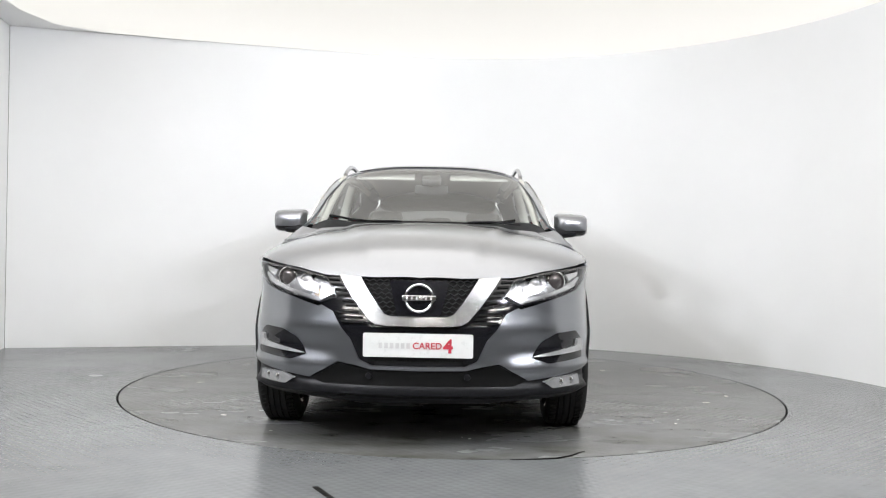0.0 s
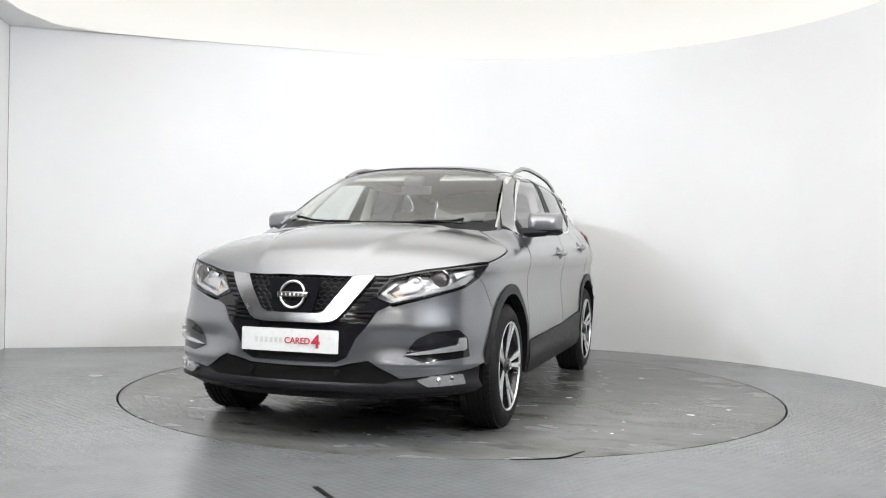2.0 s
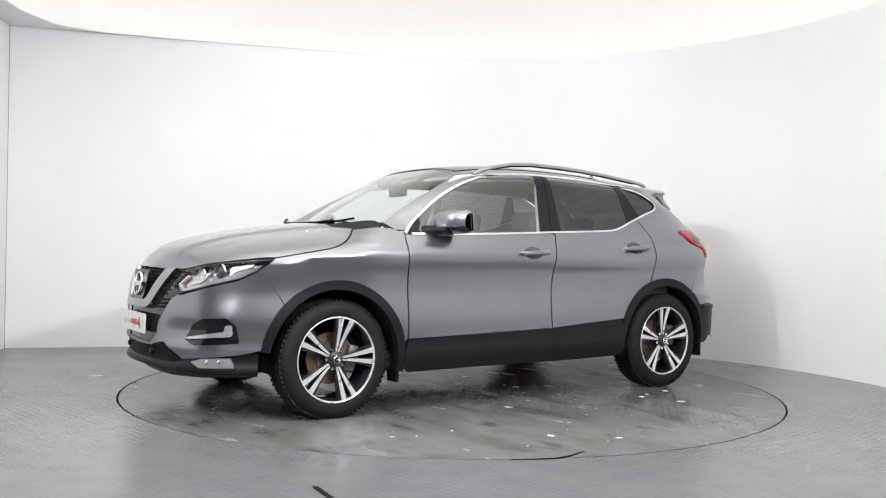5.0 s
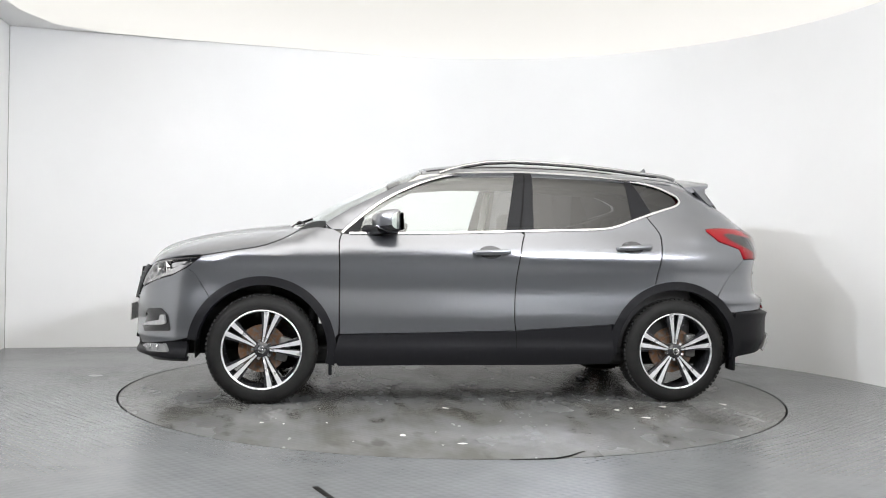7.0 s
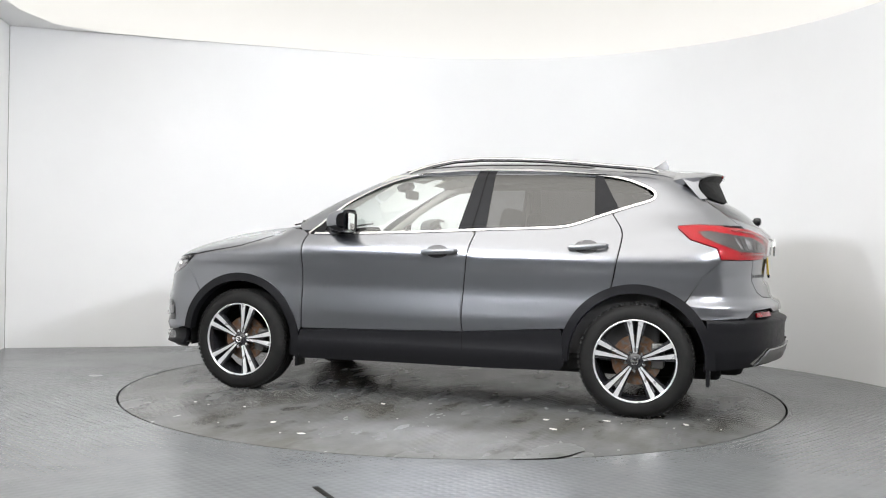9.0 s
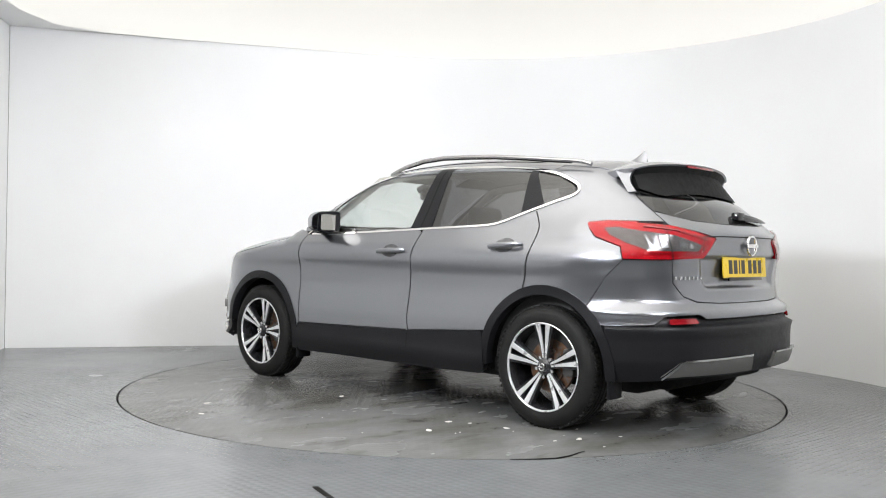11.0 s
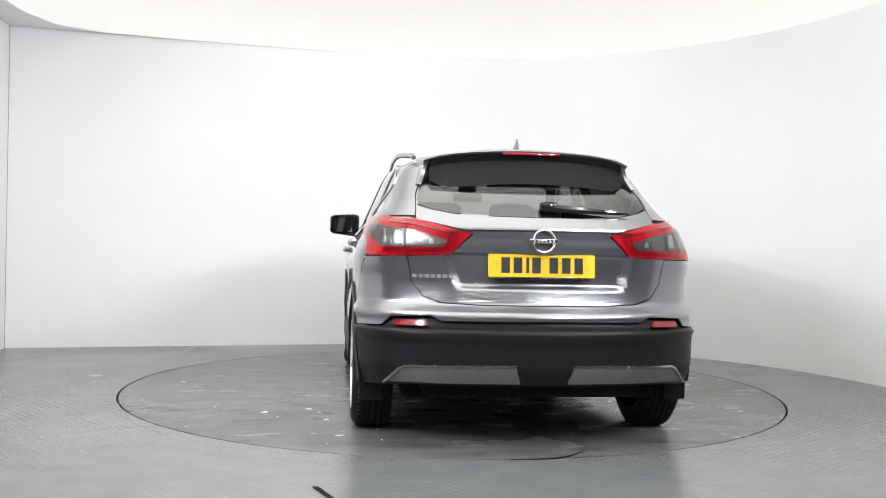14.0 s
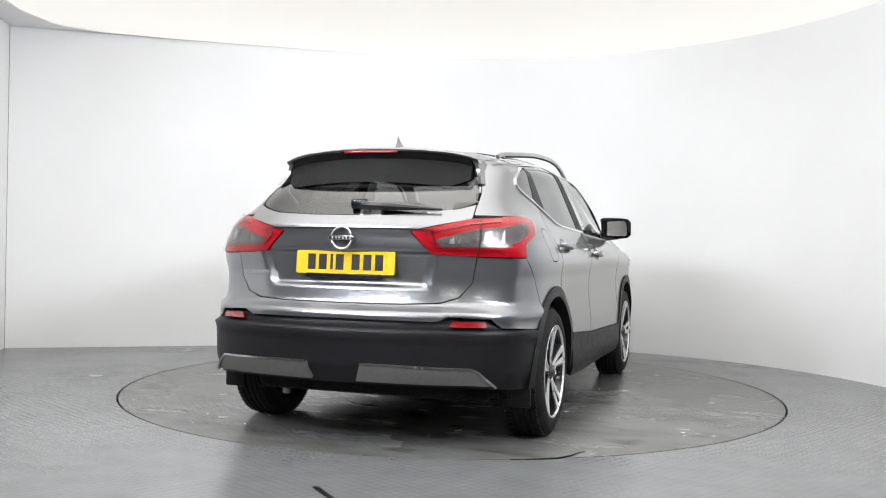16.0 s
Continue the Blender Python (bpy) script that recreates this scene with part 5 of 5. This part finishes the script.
def wheel_meshes():
    """The meshes of one wheel: its face looks along +y, its centre lies at the hub."""
    out = {}
    bm = bmesh.new()
    R = 0.340
    prof = [(0.239, -0.005), (0.247, 0.002), (0.268, 0.006), (0.290, 0.006), (0.310, -0.002), (0.324, -0.016), (0.333, -0.032)]
    for g in (-0.058, -0.090, -0.122, -0.154):
        prof += [(R, g + 0.006), (R - 0.001, g + 0.005), (R - 0.008, g + 0.0035), (R - 0.008, g - 0.0035), (R - 0.001, g - 0.005), (R, g - 0.006)]
    prof += [(0.333, -0.180), (0.324, -0.196), (0.300, -0.208), (0.268, -0.210), (0.243, -0.200)]
    out["tyre"] = (lathe(bm, prof, 96), TYRE)
    bm = bmesh.new()
    for i in range(72):
        a = 2 * math.pi * i / 72
        for y in (-0.040, -0.172):
            m = Matrix.Rotation(-a, 4, "Y") @ Matrix.Translation((R - 0.004, y, 0)) @ Matrix.Rotation(radians(20), 4, "X")
            box(bm, (0.010, 0.034, 0.018), m)
    out["tread"] = (bm, TYRE)
    bm = bmesh.new()
    lathe(bm, [(0.243, 0.000), (0.245, 0.004), (0.2415, 0.006), (0.2375, 0.004), (0.2350, -0.004)], 96)
    out["rim_lip"] = (bm, SILVER)
    bm = bmesh.new()
    lathe(bm, [(0.2425, 0.000), (0.233, -0.006), (0.226, -0.03), (0.220, -0.10), (0.228, -0.19), (0.246, -0.20)], 72)
    out["barrel"] = (bm, POCKET)
    bm, bm2 = bmesh.new(), bmesh.new()
    for k in range(5):
        a0 = math.pi / 2 + 2 * math.pi * k / 5 
        for sgn in (-1, 1):
            # each spoke is a pair of bars that spread towards the rim
            def P(r, t):
                ang = a0 + t / r
                return (r * math.cos(ang), r * math.sin(ang))
            base = [(0.045, 0.002), (0.100, 0.005), (0.160, 0.011), (0.236, 0.019)]
            tip = [(0.236, 0.049), (0.160, 0.032), (0.100, 0.020), (0.050, 0.012)]
            poly = [P(r, sgn * t) for r, t in base + tip]
            m = Matrix(((1, 0, 0, 0), (0, 0, 1, 0), (0, 1, 0, 0), (0, 0, 0, 1)))

            def y_of(r):
                return -0.022 + 0.022 * (r / 0.235) ** 2
            def bar(b, pts, dy0, dy1, widen):
                top_v = [b.verts.new((x, y_of(math.hypot(x, z)) + dy0, z)) for x, z in pts]
                cx = sum(p[0] for p in pts) / len(pts)
                cz = sum(p[1] for p in pts) / len(pts)
                low_v = [b.verts.new((x + (x - cx) * widen, y_of(math.hypot(x, z)) + dy1, z + (z - cz) * widen)) for x, z in pts]
                n = len(pts)
                fs = [b.faces.new(top_v), b.faces.new(low_v[::-1])]
                for i in range(n):
                    fs.append(b.faces.new((top_v[i], low_v[i], low_v[(i + 1) % n], top_v[(i + 1) % n])))
                bmesh.ops.recalc_face_normals(b, faces=fs)
            bar(bm, poly, 0.002, -0.003, 0.0)
            wide = [P(r, sgn * t) for r, t in [(0.040, 0.001), (0.100, 0.002), (0.160, 0.006), (0.238, 0.014), (0.238, 0.068), (0.160, 0.043), (0.100, 0.027), (0.045, 0.019)]]
            bar(bm2, wide, -0.0035, -0.040, 0.0)
    out["spoke_face"] = (bm, SILVER)
    out["spoke_body"] = (bm2, POCKET)
    bm = bmesh.new()
    lathe(bm, [(0.0, 0.004), (0.022, 0.004), (0.029, 0.0), (0.031, -0.008), (0.046, -0.018), (0.052, -0.05)], 40)
    out["hub"] = (bm, POCKET)
    bm = bmesh.new()
    lathe(bm, [(0.014, 0.005), (0.016, 0.0075), (0.020, 0.0075), (0.022, 0.005)], 28)
    box(bm, (0.046, 0.003, 0.009), Matrix.Translation((0, 0.0065, 0)), 0.001)
    out["centre_cap"] = (bm, CHROME)
    for k in range(5):
        bm = bmesh.new()
        a = math.pi / 2 + radians(40) + 2 * math.pi * k / 5
        m = Matrix.Translation((0.056 * math.cos(a), -0.030, 0.056 * math.sin(a)))
        bmesh.ops.create_cone(bm, cap_ends=True, segments=6, radius1=0.010, radius2=0.009, depth=0.022, matrix=m @ Matrix.Rotation(radians(90), 4, "X"))
        out["wheel_nut" + "+" * k] = (bm, CHROME)
    bm = bmesh.new()
    lathe(bm, [(0.03, -0.075), (0.09, -0.075), (0.092, -0.088), (0.148, -0.088), (0.148, -0.108), (0.03, -0.108)], 64)
    out["brake_disc"] = (bm, RUST)
    bm = bmesh.new()
    box(bm, (0.075, 0.07, 0.15), Matrix.Translation((-0.125, -0.095, 0.03)), 0.015)
    out["caliper"] = (bm, TRIM_GREY)
    made = {}
    for name, (b, mat) in out.items():
        me = finish(name.rstrip("+"), b, mat)
        me.set_sharp_from_angle(angle=radians(32))
        made[name] = me
    return made


def wheels(car):
    meshes = wheel_meshes()
    for x in (AXLE, -AXLE):
        for sg in (1, -1):
            w = thing_part("wheel", car, "five twin-spoke machined alloy wheel")
            w.matrix_basis = pose(x, sg * 0.885, HUB_Z, 0, -15 if x > 0 else 0, 0 if sg > 0 else 180)
            for name, me in meshes.items():
                ob = new(name.rstrip("+"), me)
                ob.parent = w
                if name == "tread":
                    tagged(ob, kind="stuff")


def seat(bm_list, x, y, w):
    """Cushion, back and head rest of one seat."""
    b = bmesh.new()
    box(b, (0.50, w, 0.16), Matrix.Translation((x + 0.18, y, 0.58)), 0.05, 3)
    box(b, (0.16, w * 0.96, 0.52), Matrix.Translation((x - 0.12, y, 0.82)) @ Matrix.Rotation(radians(-14), 4, "Y"), 0.06, 3)
    return b


def cabin(car):
    def put(name, bm, mat, label=""):
        return part(name, bm, mat, car, label, sharp=50)
    bm = bmesh.new()
    box(bm, (3.4, 1.30, 0.10), Matrix.Translation((-0.1, 0, 0.27)), 0.03)
    box(bm, (2.2, 1.62, 0.12), Matrix.Translation((0.0, 0, 0.30)), 0.03)
    box(bm, (0.55, 1.1, 0.42), Matrix.Translation((1.62, 0, 0.48)), 0.05)
    box(bm, (0.62, 1.12, 0.44), Matrix.Translation((-1.62, 0, 0.46)), 0.05)
    for x in (AXLE, -AXLE):
        tube(bm, [(x, -0.70, 0.33), (x, 0.70, 0.33)], 0.04, 10)
    put("underbody", bm, DARK, "black underbody and axles")
    # bulkheads that close the body below the glass
    bm = bmesh.new()
    box(bm, (0.05, 1.40, 0.62), Matrix.Translation((1.02, 0, 0.72)), 0.02)
    put("bulkhead", bm, DARK)
    for sg in (1, -1):
        bm = bmesh.new()
        box(bm, (2.35, 0.05, 0.72), Matrix.Translation((-0.28, sg * 0.77, 0.68)), 0.02)
        put("door_lining", bm, CABIN)
        bm = bmesh.new()
        box(bm, (0.75, 0.04, 0.55), Matrix.Translation((-1.52, sg * 0.56, 0.80)), 0.02)
        put("boot_lining", bm, CABIN)
    bm = bmesh.new()
    box(bm, (0.04, 1.1, 0.50), Matrix.Translation((-1.96, 0, 0.85)), 0.015)
    put("tailgate_lining", bm, CABIN)
    bm = bmesh.new()
    box(bm, (0.62, 1.10, 0.03), Matrix.Translation((-1.58, 0, 1.06)), 0.01)
    put("parcel_shelf", bm, CABIN)
    bm = bmesh.new()
    box(bm, (0.42, 1.42, 0.30), Matrix.Translation((0.80, 0, 0.90)) @ Matrix.Rotation(radians(6), 4, "Y"), 0.07, 4)
    box(bm, (0.22, 0.40, 0.06), Matrix.Translation((0.70, -0.36, 1.055)), 0.025, 3)
    put("dashboard", bm, CABIN, "black dashboard")
    bm = bmesh.new()
    m = Matrix.Translation((0.42, -0.36, 0.98)) @ Matrix.Rotation(radians(65), 4, "Y")
    ring = [m @ Vector((0.185 * math.cos(a), 0.185 * math.sin(a), 0)) for a in np.linspace(0, 2 * math.pi, 41)]
    tube(bm, ring, 0.016, 8, caps=False)
    box(bm, (0.10, 0.17, 0.04), m, 0.015)
    box(bm, (0.04, 0.36, 0.02), m, 0.006)
    put("steering_wheel", bm, CABIN)
    for x, ys, w in ((-0.20, (-0.37, 0.37), 0.50), (-1.05, (-0.42, 0.0, 0.42), 0.40)):
        for y in ys:
            s = thing_part("seat", car, "dark grey cloth car seat")
            part("cushion", seat(None, x, y, w), SEAT, s)
            bm = bmesh.new()
            box(bm, (0.11, 0.26, 0.17), Matrix.Translation((x - 0.235, y, 1.165 if w > 0.45 else 1.15)) @ Matrix.Rotation(radians(-10), 4, "Y"), 0.045, 4)
            part("headrest", bm, SEAT, s)
            bm = bmesh.new()
            for dy in (-0.06, 0.06):
                tube(bm, [(x - 0.20, y + dy, 1.03), (x - 0.23, y + dy, 1.14)], 0.007, 8)
            part("headrest_stem", bm, SATIN, s)
    skin("headliner", [(0.26, -0.53), (0.26, 0.53), (-1.5, 0.52), (-1.5, -0.52)], top_chart, HEADLINER, car, off=-0.035, thick=0, step=0.12)
    bm = bmesh.new()
    box(bm, (0.03, 0.22, 0.065), Matrix.Translation((0.42, 0, 1.365)), 0.012)
    tube(bm, [(0.42, 0, 1.38), (0.45, 0, 1.44)], 0.012, 8)
    put("rear_view_mirror", bm, CABIN)
    bm = bmesh.new()
    box(bm, (0.10, 0.13, 0.05), Matrix.Translation((0.47, 0, 1.425)) @ Matrix.Rotation(radians(24), 4, "Y"), 0.015)
    put("sensor_housing", bm, CABIN)
    for sg in (1, -1):
        bm = bmesh.new()
        box(bm, (0.15, 0.40, 0.018), Matrix.Translation((0.22, sg * 0.32, 1.468)) @ Matrix.Rotation(radians(20), 4, "Y"), 0.007)
        put("sun_visor", bm, HEADLINER)
        bm = bmesh.new()
        tube(bm, [(-0.27, sg * 0.71, 0.75), (-0.29, sg * 0.70, 1.10), (-0.33, sg * 0.615, 1.42)], 0.035, 8, 0.6)
        put("pillar_lining", bm, HEADLINER)
        bm = bmesh.new()
        tube(bm, [(0.85, sg * 0.68, 1.09), (0.62, sg * 0.65, 1.25), (0.33, sg * 0.60, 1.43), (0.0, sg * 0.60, 1.46), (-0.6, sg * 0.60, 1.47), (-1.2, sg * 0.58, 1.43)], 0.028, 8, 0.7)
        put("roof_lining", bm, HEADLINER)


def build_car():
    car = thing("car", "grey metallic five-door crossover car with black wheel arch trim", "car")
    flank(car, False)
    flank(car, -1)
    nose_parts(car)
    tail_parts(car)
    roof_parts(car)
    door_mirror(car, 1)
    door_mirror(car, -1)
    wheels(car)
    cabin(car)
    return car


table = build_turntable()
car = build_car()


# ---- what turns: the car and the turntable under it ----
TURN = ((0.0, -90.18), (0.5, -92.12), (1.0, -95.86), (1.5, -100.85), (2.0, -107.27), (2.5, -113.49), (3.0, -120.18), (3.5, -126.42), (4.0, -133.12), (4.5, -139.26), (5.0, -145.88), (6.2, -161.5), (7.5, -178.45), (8.0, -185.14), (8.5, -191.39), (9.0, -197.99), (10.2, -213.2), (11.5, -229.59), (12.0, -236.36), (12.5, -242.62), (13.0, -249.31), (13.5, -255.69), (14.0, -262.41), (14.5, -268.69), (15.0, -275.5), (15.5, -281.83), (16.0, -288.59))
CAR_OFFSET = Matrix.Translation((-0.0433, -0.1518, 0.0))


def motions():
    walk(car, [(t, pose(0, 0, 0, 0, 0, a) @ CAR_OFFSET) for t, a in TURN])
    walk(table, [(t, pose(0, 0, 0, 0, 0, a + 90)) for t, a in TURN])


motions()
